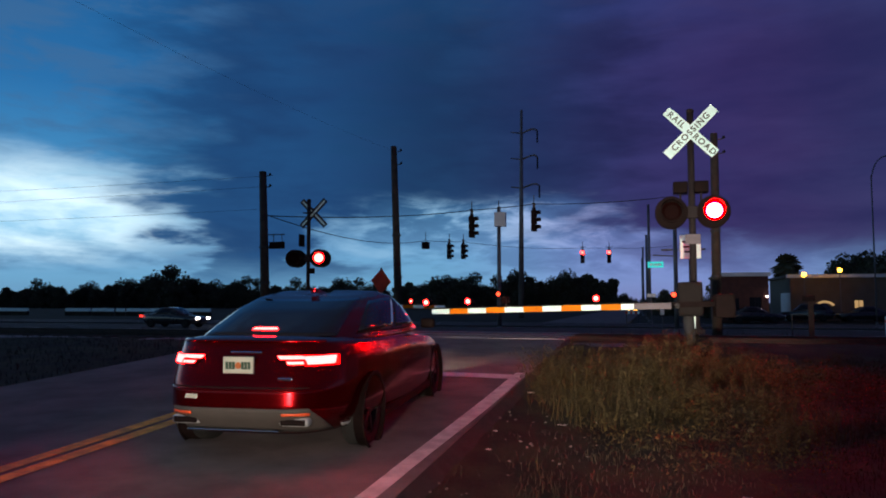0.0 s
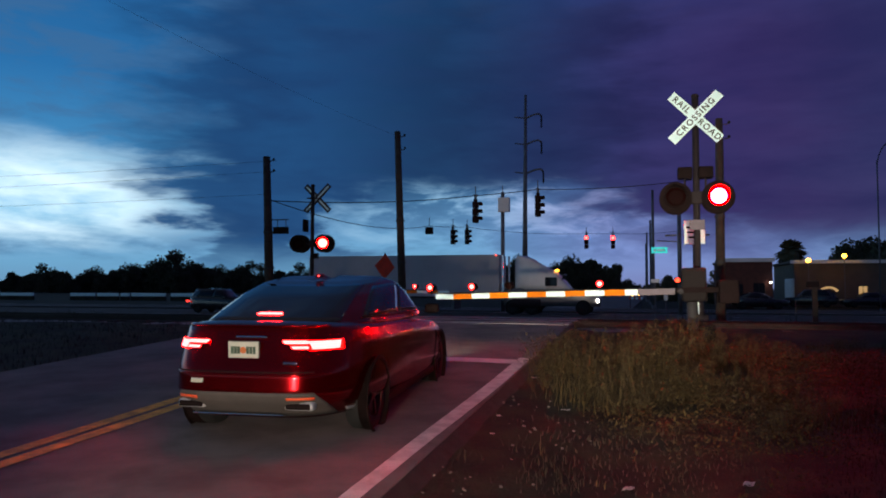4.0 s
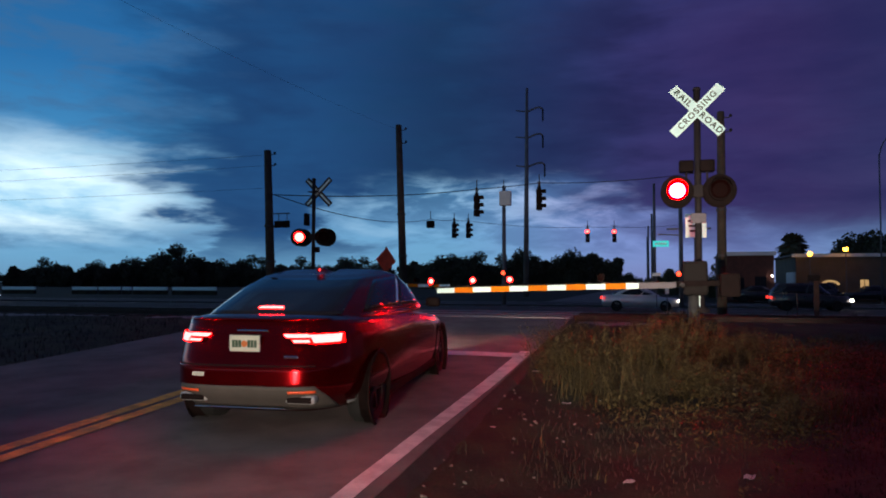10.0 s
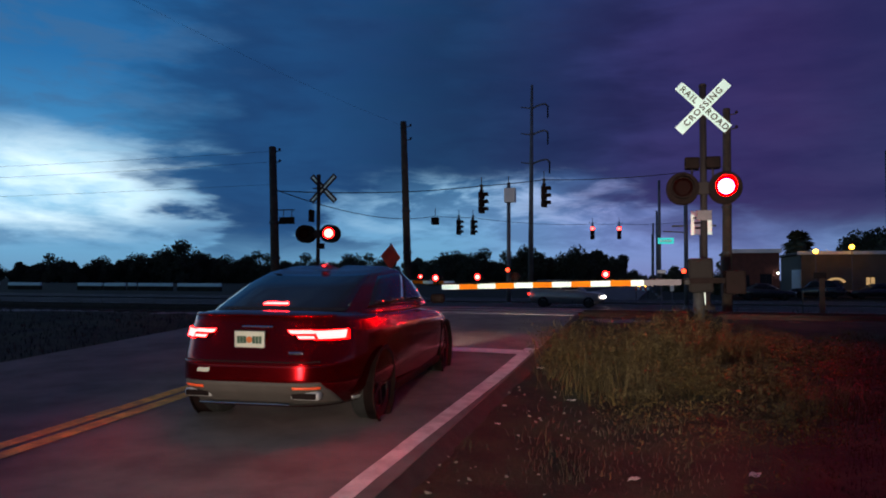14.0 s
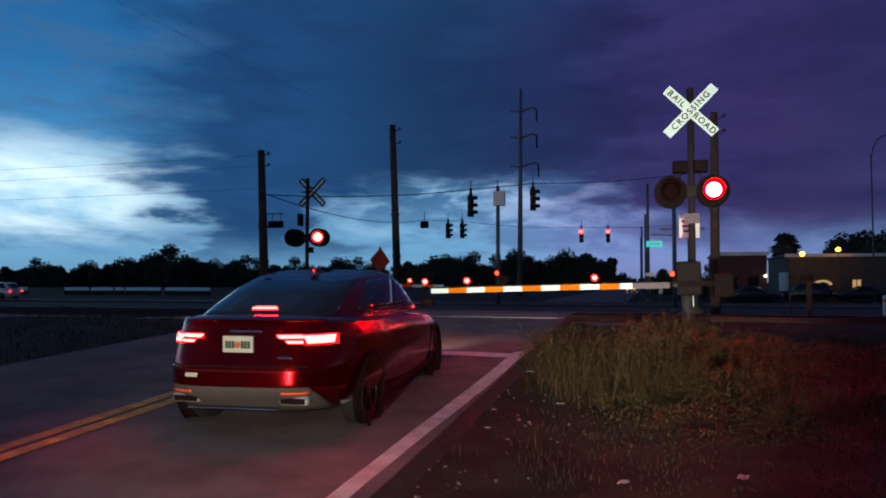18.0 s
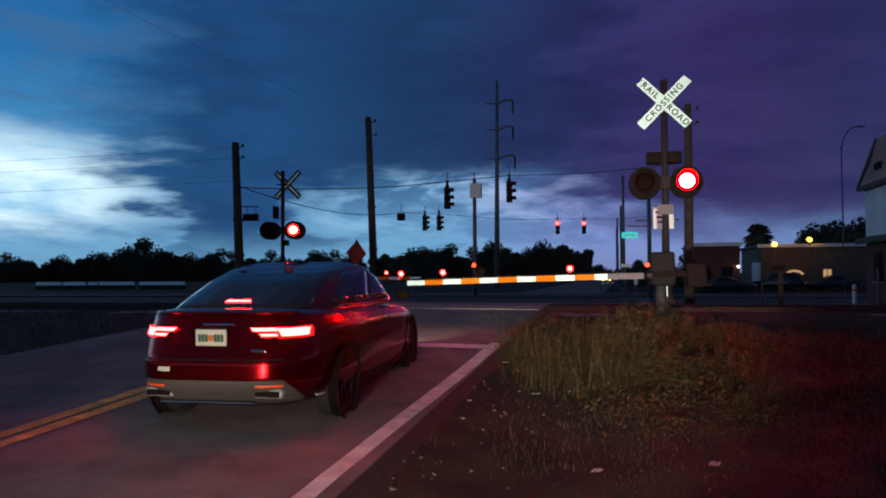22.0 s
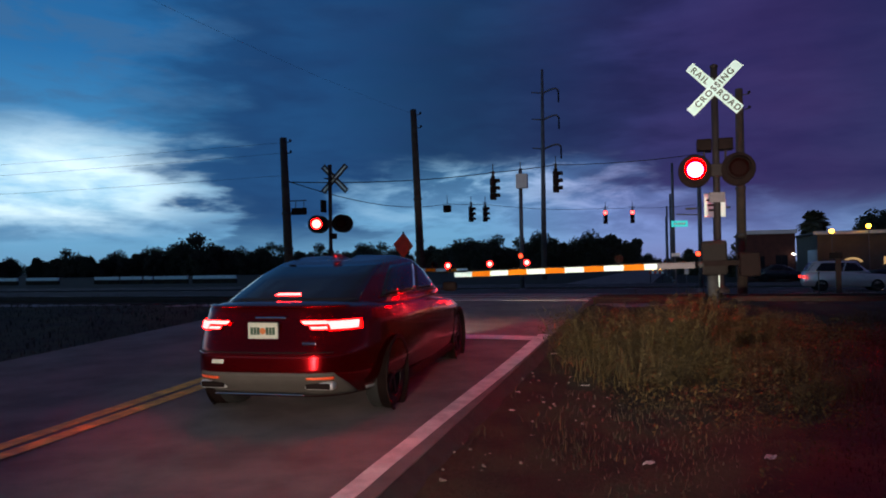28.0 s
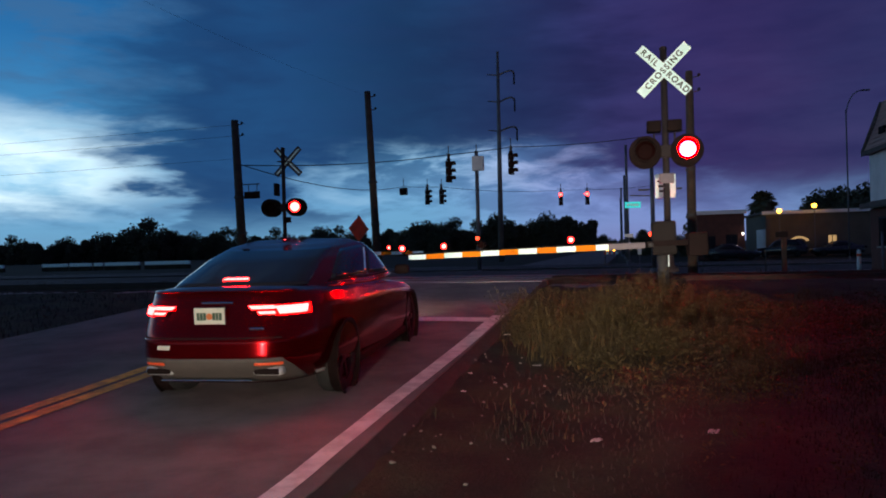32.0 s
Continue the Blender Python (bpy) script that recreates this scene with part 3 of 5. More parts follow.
    if right_phase is not None:
        BLINKERS.append((lens, right_phase, turn @ Matrix.Translation((0, -0.155, 0))))
    return lens


def cross_arms(parent, front, at, front_text=True):
    """Two crossed boards with letters; front: which way the lettered side looks."""
    x, y, z = at
    base = Matrix.Translation((x, y, z)) @ (Matrix() if front < 0 else pose(0, 0, 0, 0, 0, 180))
    for tilt, words, off in ((45, (("CROSSING", 0.0),), -0.018), (-45, (("RAIL", -0.36), ("ROAD", 0.355)), 0.0)):
        m = base @ Matrix.Translation((0, off, 0)) @ pose(0, 0, 0, 0, -tilt, 0)
        bm = box((1.26, 0.006, 0.196), (0, 0, 0), 0.002)
        bmesh.ops.transform(bm, matrix=m, verts=bm.verts)
        part("crossbuck_board", bm, "sheet_white" if front < 0 else "galv", parent, "white reflective board with dark letters" if front < 0 else "bare metal back of a crossed board")
        if front > 0:
            bm = box((1.16, 0.004, 0.055), (0, 0.0055, 0), 0.001)
            bmesh.ops.transform(bm, matrix=m, verts=bm.verts)
            part("reflective_strip", bm, "sheet_white", parent, "white reflective strip down the board's back")
        for word, shift in words:
            lettering("letters", word, 0.162, m @ Matrix.Translation((shift, -0.0045, -0.002)) @ pose(0, 0, 0, 90), "sign_letter", parent)


def flasher_mast(m, far=False):
    """A crossing signal: mast, crossed boards, two pairs of lamps, bell, sign, on a concrete foot."""
    label = "grey crossing signal mast with crossed boards and red flashers"
    if far:
        label = "crossing signal mast across the track, its boards seen from behind"
    h = hub("crossing_signal", m, label, "crossing signal", "crossing signals")
    part("mast", rod((0, 0, -0.1), (0, 0, 4.35), 0.064, seg=20), "alum", h, "grey round metal mast", True)
    part("mast_cap", lathe([(0.0, 4.40), (0.05, 4.39), (0.075, 4.36), (0.075, 4.33)], 16, "Z"), "alum", h, smooth=True)
    part("foundation", box((0.6, 0.6, 0.5), (0, 0, -0.32), 0.03), "cabinet", h, "weathered concrete foot")
    if not far:
        part("reflective_strip", box((0.08, 0.006, 0.22), (-0.03, -0.135, 0.27), 0.002), "sheet_white", h, "white reflective strip")
        part("reflective_strip", box((0.08, 0.006, 0.10), (-0.03, -0.135, 0.44), 0.002), "sheet_orange", h, "orange reflective strip")
    part("mast_base", lathe([(0.19, 0.05), (0.19, 0.12), (0.11, 0.16), (0.09, 0.42), (0.064, 0.44)], 20, "Z"), "alum", h, smooth=True)
    # sleeves for the junction box and arm
    zf = 2.37
    part("cross_arm", rod((-0.42, -0.02, zf), (0.42, -0.02, zf), 0.035), "alum", h, "short arm that carries the lamps", True)
    part("junction_box", box((0.20, 0.20, 0.24), (0, -0.02, zf), 0.02), "alum", h, "cast junction box")
    cross_arms(h, 1 if far else -1, (0.13 if far else 0, 0.09 if far else -0.09, 3.92))
    for s in (-1, 1):
        part("bracket", box((0.36 if far else 0.16, 0.05, 0.03), (0, s * 0.07, 3.92), 0.005), "alum", h)
    aim, reach = (22, 0.45) if far else (0, 0.385)
    # lenses oversized, 0.19 not 0.15: their bloom is put into the shape
    for side in (-1, 1):
        flasher(h, (side * reach, -0.13, zf), -1, side > 0, 0.19, lit="lens_far_lit" if far else "lens_lit", aim=aim)
        flasher(h, (side * reach, 0.13, zf), 1, None if far else side > 0, 0.19, lit="lens_dark" if far else "lens_rear_lit", lens_part="rear_lens", aim=aim)
    # side lamps' backs above, turned to the parallel road
    if far:
        part("side_lamp", box((0.1, 0.30, 0.42), (-0.28, 0.05, zf + 0.62), 0.03), "black", h, "black hooded side lamp, unlit")
    else:
        for side in (-1, 1):
            part("side_lamp", box((0.27, 0.30, 0.22), (side * 0.19 - 0.02, -0.03, zf + 0.48), 0.03), "black", h, "black hooded side lamp seen from behind")
            part("side_lamp_bracket", rod((side * 0.19 - 0.02, -0.03, zf), (side * 0.19 - 0.02, -0.03, zf + 0.38), 0.02), "alum", h)
    part("number_plate_sign", box((0.28, 0.012, 0.19), (0.14 if far else 0.0, -0.085, zf - 0.52 if not far else zf - 0.42), 0.003), "plate_pale" if not far else "black", h, "small pale plate on the mast")
    return h


def gate(m, far=False):
    """A crossing gate: pedestal, drive box, counterweights and a striped arm across one lane."""
    h = hub("crossing_gate", m, "lowered crossing gate arm striped orange and white with red lamps", "crossing gate", "crossing gates")
    part("pedestal", rod((0.30, 0.1, -0.9), (0.30, 0.1, -0.2), 0.10, seg=18), "galv", h, "galvanised pedestal", True)
    part("drive_box", box((0.44, 0.5, 0.62), (0.34, 0.12, 0.12), 0.05), "cabinet", h, "grey gate drive cabinet")
    part("drive_door", box((0.36, 0.015, 0.5), (0.34, -0.14, 0.12), 0.006), "cabinet", h)
    part("shaft", rod((0.1, -0.22, 0.0), (0.1, 0.5, 0.0), 0.05), "galv", h, smooth=True)
    for y in (-0.2, 0.46):
        bm = box((0.95, 0.035, 0.10), (0.50, y, 0.02), 0.008)
        part("counterweight_arm", bm, "black", h)
        part("counterweight", box((0.34, 0.11, 0.42), (0.92, y, -0.02), 0.03), "black", h, "dark cast counterweight")
    reach = 4.55 if not far else 4.2
    span = box((0.66, 0.05, 0.115), (-0.33, -0.1, 0.0), 0.006)
    part("arm_sleeve", span, "plate_pale", h, "bare aluminium arm sleeve")
    x, k = -0.53, 0
    while x > -reach:
        w = 0.366
        t = -x / reach
        bm = box((w, 0.035 - 0.01 * t, 0.112 - 0.012 * t), (x - w / 2, -0.1, -0.02 * t * t), 0.003)
        part("stripe", bm, "sheet_white" if k % 2 == 0 else "sheet_orange", h, "white reflective stripe" if k % 2 == 0 else "orange reflective stripe")
        x, k = x - w, k + 1
    for lx, phase in ((-1.34, True), (-3.06, False), (-3.79, None), (-4.64, None)) if not far else ((-1.2, False), (-3.44, True)):
        part("lamp_stem", rod((lx, -0.1, 0.03), (lx, -0.1, 0.12), 0.018), "alum", h)
        flasher(h, (lx, -0.06, 0.17), 1 if far else -1, phase, 0.06, 0.0, "small_lit", "gate_lens")
    part("lamp_cable", rod((-0.3, -0.1, 0.065), (-reach, -0.1, 0.05), 0.012), "rubber", h, "cable along the arm")
    return h


near_mast = flasher_mast(pose(0.80, 15.15, 0.86))
near_gate = gate(pose(0.36, 14.5, 1.44, 0, -1.3))
far_mast = flasher_mast(pose(-11.15, 23.3, 0.62), True)
far_gate = gate(pose(-11.1, 23.9, 1.38, 0, 0, 180), True)


# ---- poles and wires ----
def wooden_pole(x, y, z0, top, lean_x, radius, label):
    """A leaning round timber pole with small fittings."""
    h = hub("utility_pole", pose(x, y, z0), label, "utility pole", "utility poles")
    height = top - z0
    part("shaft", rod((0, 0, -0.3), (lean_x, 0, height), radius, radius * 0.72, 18), "wood", h, "dark weathered timber shaft", True)
    part("cap", lathe([(0.0, 0.03), (radius * 0.6, 0.02), (radius * 0.75, -0.03)], 14, "Z", (lean_x, 0, height)), "galv", h)
    for f in (0.97, 0.90):
        px = lean_x * f
        part("insulator_pin", rod((px, 0, height * f), (px + 0.30, -0.02, height * f + 0.03), 0.018), "galv", h, "short metal pin")
        part("insulator", lathe([(0.0, 0.0), (0.04, 0.01), (0.05, 0.05), (0.03, 0.09), (0.0, 0.1)], 12, "Z", (px + 0.30, -0.02, height * f + 0.03)), "rubber", h, smooth=True)
    for f in (0.30, 0.52):
        part("band", lathe([(radius * 1.02, 0), (radius * 1.05, 0.01), (radius * 1.05, 0.07), (radius * 1.02, 0.08)], 16, "Z", (lean_x * f, 0, height * f)), "galv", h)
    part("ground_wire", rod((radius * 1.0, -0.03, 0), (lean_x + radius * 0.74, -0.03, height * 0.9), 0.008, seg=6), "rubber", h)
    return h


pole_l = wooden_pole(-13.73, 25.2, 0.4, 6.40, -0.24, 0.185, "thick dark leaning wooden utility pole beside the track")
pole_m = wooden_pole(-9.61, 28.4, 0.2, 7.78, -0.28, 0.17, "tall dark leaning wooden utility pole beyond the track")
pole_e = wooden_pole(7.15, 22.0, 0.3, 9.0, -0.10, 0.16, "dark wooden utility pole before the pale house")
pole_r = wooden_pole(2.02, 25.5, 0.3, 6.95, 0.05, 0.155, "dark wooden utility pole behind the crossing signal")
# lantern bracket on the pole by the track
part("sign_board", box((0.62, 0.05, 0.26), (0.42, -0.05, 3.22), 0.01), "black", pole_l, "dark board bracketed to the pole")
part("bracket", rod((0.0, -0.05, 3.62), (0.72, -0.05, 3.62), 0.02), "galv", pole_l)
for bx in (0.28, 0.62):
    part("hanger", rod((bx, -0.05, 3.34), (bx, -0.05, 3.62), 0.014), "galv", pole_l)


def tube(pts, radius, seg=8):
    """One bent round bar through the points, lying in the x-z plane."""
    bm = bmesh.new()
    rings = []
    for k, p in enumerate(pts):
        d = (pts[min(k + 1, len(pts) - 1)] - pts[max(k - 1, 0)]).normalized()
        u = d.cross(Vector((0, 1, 0))).normalized()
        rings.append([bm.verts.new(p + (u * math.cos(a) + Vector((0, 1, 0)) * math.sin(a)) * radius) for a in (2 * math.pi * j / seg for j in range(seg))])
    for a, b in zip(rings, rings[1:]):
        for j in range(seg):
            bm.faces.new((a[j], a[(j + 1) % seg], b[(j + 1) % seg], b[j]))
    bm.faces.new(rings[0][::-1])
    bm.faces.new(rings[-1])
    bmesh.ops.recalc_face_normals(bm, faces=bm.faces)
    return bm


def transmission_pole():
    h = hub("transmission_pole", pose(-14.9, 89.2, -0.28), "tall grey steel transmission pole with curved arms", "transmission pole")
    top = 25.1
    part("shaft", rod((0, 0, -0.2), (0.2, 0, top), 0.36, 0.16, 20), "steelpole", h, "tapered grey steel shaft", True)
    for z, w in ((22.2, 1.9), (19.0, 1.9), (15.5, 2.1)):
        part("stub_arm", rod((0.2, 0, z + 0.05), (-1.15, 0, z + 0.25), 0.09, 0.06, 8), "steelpole", h, "short stub arm")
        for s in (1,):
            pts = [Vector((0.2 + s * w * k / 6, 0, z + 0.5 * math.sin(min(1, k / 5) * 1.6) - (0.25 if k == 6 else 0))) for k in range(7)]
            part("curved_arm", tube(pts, 0.11), "steelpole", h, "curved arm that carries a conductor", True)
            tip = pts[-1]
            part("insulator_string", lathe([(0.05, 0.0)] + [(0.14 if k % 2 else 0.06, -0.14 * k) for k in range(1, 11)] + [(0.04, -1.5)], 10, "Z", tip), "rubber", h)
    return h


transmission_pole()


def wire(a, b, sag, radius, name="overhead_cable", label="thin dark overhead cable", group="overhead cables"):
    """A hanging cable between two points."""
    a, b, radius = Vector(a), Vector(b), radius * 0.7
    side = (b - a).cross(Vector((0, 0, 1))).normalized() * radius
    up = Vector((0, 0, radius))
    rows = []
    for k in range(25):
        t = k / 24
        p = a.lerp(b, t) - Vector((0, 0, sag * 4 * t * (1 - t)))
        rows.append([p + side * c + up * s for c, s in ((1, 0), (0.5, 0.87), (-0.5, 0.87), (-1, 0), (-0.5, -0.87), (0.5, -0.87), (1, 0))])
    ob = part(name, sheet(rows), "rubber")
    return tagged(ob, label, "cable", group)


# traffic signals on span wires
def signal_head(m, lit=False, side=False, group="signal heads", label=""):
    """A three-lamp head that hangs from a span wire."""
    h = hub("traffic_signal", m, label or "dark hanging three-lamp traffic signal, seen unlit from the side", "traffic signal", group)
    part("hanger", rod((0, 0, 0), (0, 0, 0.62), 0.022), "galv", h, "hanger rod")
    part("span_clamp", box((0.11, 0.11, 0.24), (0, 0, 0.14), 0.02), "galv", h, "clamp that grips the span wire")
    for s in (-1, 1):
        part("clamp_loop", tube([Vector((s * (0.06 + 0.20 * math.sin(a)), 0, 0.14 + 0.05 * (1 - math.cos(2 * a)))) for a in [k * 0.26 for k in range(12)]], 0.012, 6), "galv", h, "bent wire tie")
    part("top_bracket", box((0.16, 0.16, 0.10), (0, 0, -0.03), 0.02), "black", h)
    for k in range(3):
        z = -0.26 - 0.345 * k
        part("section", box((0.33, 0.22, 0.33), (0, 0, z), 0.03), "black", h, "black signal section")
        bm = sheet([[(math.cos(a) * 0.145, -0.11 - s * 0.2, z + math.sin(a) * 0.145) for a in [radians(-10 + 200 * j / 12) for j in range(13)]] for s in (0, 1)])
        bmesh.ops.solidify(bm, geom=bm.faces[:], thickness=0.006)
        part("visor", bm, "black", h, "black visor", True)
        on = lit and k == 0
        part("lens", lathe([(0.0, -0.135), (0.09, -0.13), (0.135, -0.115), (0.14, -0.108)], 20, "Y", (0, 0, z)), "signal_lit" if on else "lens_dark", h, "lit red lens" if on else "dark unlit lens", True)
    return h


heads = ((-8.19, 34.92, 5.72, False, 80), (-5.31, 35.69, 6.02, False, 80), (-13.36, 50.13, 5.62, False, 70), (-12.42, 50.39, 5.62, False, 70), (-5.17, 60.7, 5.75, True, 0), (-3.12, 61.2, 5.75, True, 0))
for x, y, z, lit, rz in heads:
    signal_head(pose(x, y, z, 0, 0, rz), lit, label="hanging traffic signal showing a red light" if lit else "")
sb = hub("signal_backing", pose(-14.94, 49.7, 5.75), "small dark hanging signal box on the span wire", "traffic signal", "signal heads")
part("hanger", rod((0, 0, 0), (0, 0, 0.6), 0.022), "galv", sb)
part("body", box((0.5, 0.4, 0.5), (0, 0, -0.3), 0.05), "black", sb)
# the span from the pole beside the track, over the near signals, to the right
wire((-13.86, 25.2, 4.75), (-8.19, 34.92, 5.92), 0.18, 0.030)
wire((-8.19, 34.92, 5.92), (-5.31, 35.69, 6.22), 0.03, 0.030)
wire((-5.31, 35.69, 6.22), (3.2, 38.0, 6.9), 0.2, 0.026)
wire((-13.86, 25.2, 4.8), (-14.94, 49.7, 5.80), 0.55, 0.026)
wire((-14.94, 49.7, 5.80), (-13.36, 50.13, 5.72), 0.03, 0.026)
wire((-13.36, 50.13, 5.72), (-12.42, 50.39, 5.70), 0.01, 0.026)
wire((-12.42, 50.39, 5.70), (-5.17, 60.7, 5.85), 0.2, 0.022)
wire((-5.17, 60.7, 5.85), (-3.12, 61.2, 5.85), 0.02, 0.022)
wire((-3.12, 61.2, 5.85), (3.0, 63.0, 6.2), 0.15, 0.022)
wire((-75.0, 26.5, 7.6), (-13.55, 25.2, 6.25), 0.5, 0.007)
wire((-75.0, 26.5, 6.9), (-13.55, 25.2, 5.85), 0.5, 0.007)
wire((-75.0, 26.5, 6.2), (-13.86, 25.2, 5.0), 0.5, 0.007)
# a wire high over the street, from behind the camera to the timber pole
wire((-10.87, 12.0, 7.46), (-9.87, 28.4, 7.6), 0.15, 0.0035)


def steel_post(name, x, y, z0, top, radius, label, category="pole"):
    h = hub(name, pose(x, y, z0), label, category, "slim posts")
    part("shaft", rod((0, 0, -0.6), (0, 0, top - z0), radius, radius * 0.8, 14), "steelpole", h, "", True)
    part("collar", lathe([(radius * 1.8, 0.0), (radius * 1.8, 0.05), (radius * 1.2, 0.2), (radius, 0.22)], 14, "Z"), "steelpole", h)
    return h


bp = steel_post("strain_pole", -9.70, 49.3, -0.28, 7.9, 0.15, "slim grey strain pole in the median with a cabinet")
bp.matrix_world = pose(-11.02, 56.0, -0.52) @ Matrix.Scale(1.136, 4)
part("equipment_box", box((0.75, 0.5, 0.95), (0.12, -0.1, 7.32), 0.04), "stucco_pale", bp, "pale box mounted near the pole's top")
part("pin", rod((0, 0, 7.7), (0, 0, 8.6), 0.03), "steelpole", bp)
gp = steel_post("signal_mast", 1.47, 46.85, -0.28, 7.6, 0.14, "dark steel strain pole at the highway corner", "signal mast")
gp.matrix_world = pose(1.343, 42.8, -0.126) @ Matrix.Scale(0.9136, 4)
part("bracket_arm", rod((0, 0, 4.55), (-1.3, -0.1, 4.62), 0.035), "steelpole", gp, "arm that carries the street sign")
sg = part("street_sign", box((0.92, 0.05, 0.36), (-1.15, -0.1, 4.05), 0.01), "sign_green", gp, "lit green street name sign")
for k, w in enumerate((0.14, 0.10, 0.2, 0.12)):
    part("mark", box((w, 0.004, 0.12), (-1.42 + 0.18 * k, -0.129, 4.05)), "sheet_white", gp, "pale illegible mark")
part("luminaire_arm", rod((-0.6, 0, 4.95), (1.5, 0, 4.95), 0.03), "steelpole", gp)
for bx in (-0.5, 1.4):
    part("luminaire", box((0.6, 0.25, 0.10), (bx, 0, 4.93), 0.03), "steelpole", gp)
part("walk_signal", box((0.34, 0.25, 0.34), (-0.15, -0.2, 2.25), 0.03), "black", gp, "pedestrian signal box")
part("walk_lens", lathe([(0.0, -0.03), (0.11, -0.02), (0.14, 0.0)], 16, "Y", (-0.15, -0.33, 2.25)), "amber_lit", gp, "glowing amber-red hand signal")
for x, y, top, r in ((-0.06, 72.1, 10.6, 0.15), (-0.35, 86, 9.0, 0.14), (-0.9, 105, 9.0, 0.14), (-1.3, 130, 9.0, 0.14)):
    steel_post("street_pole", x, y, -0.28, top, r, "slim dark pole along the street beyond the highway")
lp = steel_post("street_light", 17.9, 69.3, -0.34, 12.1, 0.07, "tall slim street light pole with a curved arm", "street light")
arm = bmesh.new()
bend = [Vector((0.9 * (1 - math.cos(k * 0.26)) * 1.3, 0, 11.8 + 2.2 * math.sin(k * 0.26))) for k in range(7)]
for a, b in zip(bend, bend[1:]):
    rod(a, b, 0.05, seg=8, bm=arm)
part("curved_arm", arm, "steelpole", lp, "curved arm at the top", True)
part("luminaire", box((0.7, 0.25, 0.12), (1.5, 0, 14.0), 0.04), "steelpole", lp, "unlit lamp head")


def diamond_sign():
    h = hub("warning_sign", pose(-10.05, 27.2, 0.2, 0, 3, 60), "orange diamond warning sign on a post beside the road", "warning sign")
    part("post", rod((0, 0.03, -0.1), (0, 0.03, 2.65), 0.03), "galv", h)
    part("panel", box((0.70, 0.008, 0.70), (0, 0, 2.12), 0.02, Euler((0, radians(45), 0)).to_matrix()), "sign_orange", h, "faded orange diamond panel")
    return h


diamond_sign()
hs = part("hand_signal", box((0.34, 0.25, 0.34), (0.0, -0.24, 2.35), 0.03), "black", bp, "pedestrian signal box")
part("hand_lens", lathe([(0.0, -0.03), (0.11, -0.02), (0.14, 0.0)], 16, "Y", (0.0, -0.37, 2.35)), "amber_lit", hs, "glowing amber-red hand signal")
rs = hub("road_sign", pose(1.0, 20.5, 0.5), "white rectangular regulatory sign on a thin post", "road sign")
part("post", rod((0, 0.03, 0), (0, 0.03, 2.75), 0.03), "galv", rs)
part("panel", box((0.52, 0.01, 0.62), (0.02, 0, 2.45), 0.004), "sheet_white", rs, "white panel with illegible marks")
for k in range(3):
    part("mark", box((0.24 - 0.05 * k, 0.003, 0.05), (-0.06, -0.0075, 2.58 - 0.13 * k)), "black", rs, "dark illegible mark")


def small_sign(x, y, z, w, hgt, label):
    h = hub("road_sign", pose(x, y, -0.3), label, "road sign", "small signs")
    part("post", rod((0, 0.03, 0), (0, 0.03, z + 0.3 + hgt / 2), 0.028), "plate_pale", h)
    part("panel", box((w, 0.01, hgt), (0, 0, z + 0.3), 0.003), "stucco_pale", h, "pale small panel")
    return h


def track_sign(x, y, z):
    """A stout post with a small dark board beyond the track."""
    base = lie(x, y)
    h = hub("track_sign", pose(x, y, base - 0.05, 0, 0, -8), "small dark board on a stout grey post beyond the track", "sign")
    part("post", box((0.15, 0.13, z - base + 0.1), (0.0, 0.08, (z - base + 0.1) / 2), 0.012), "wood", h, "square weathered timber post")
    part("board", box((0.34, 0.03, 0.17), (-0.06, 0, z - base - 0.03), 0.008), "cabinet", h, "small dark board")
    thin = hub("marker_post", pose(x - 0.2, y + 2.0, lie(x, y + 2.0) - 0.05), "thin grey marker post beyond the track", "post")
    part("rod", rod((0, 0, 0), (0, 0, 0.85), 0.02), "galv", thin)
    part("cap", lathe([(0.0, 0.88), (0.03, 0.87), (0.03, 0.80)], 10, "Z"), "galv", thin)


track_sign(4.57, 24.4, 1.70)


small_sign(0.047, 42.6, 1.90, 0.466, 0.186, "small pale sign on a thin post at the corner")
small_sign(0.593, 42.6, 1.074, 0.204, 0.463, "narrow pale marker on a post at the corner")


def barricade(x, y):
    h = hub("barricade", pose(x, y, -0.28), "striped road barricade with two amber lamps", "barricade")
    for s in (-1, 1):
        part("leg", box((0.05, 0.5, 1.1), (s * 0.5, 0, 0.55), 0.01), "galv", h)
        part("lamp", lathe([(0.0, -0.05), (0.08, -0.04), (0.09, 0.0), (0.08, 0.04), (0.0, 0.05)], 14, "Y", (s * 0.28, 0, 1.2)), "sodium_lit", h, "round amber lamp", True)
    for k in range(6):
        part("stripe", box((0.2, 0.03, 0.2), (-0.5 + 0.2 * k, -0.26, 0.9)), "sheet_white" if k % 2 else "sign_orange", h)
    return h


barricade(-1.57, 68.6)
kb = part("kerb", box((5.4, 0.18, 0.22), (0, 0, 0), 0.03), "concrete")
kb.matrix_world = pose(7.4, 31.2, -0.16)
tagged(kb, "pale concrete kerb along the lot", "kerb", kind="structure")
wl = hub("wall_lamp", pose(9.91, 71.70, 2.03), "small bright wall lamp on the brick building", "lamp")
part("arm", rod((0, 0.30, 0.06), (0, 0, 0.05), 0.02), "steelpole", wl)
part("bulb", lathe([(0.0, -0.09), (0.07, -0.05), (0.08, 0.02), (0.0, 0.09)], 12, "Z"), "white_lit", wl, "glowing white bulb", True)


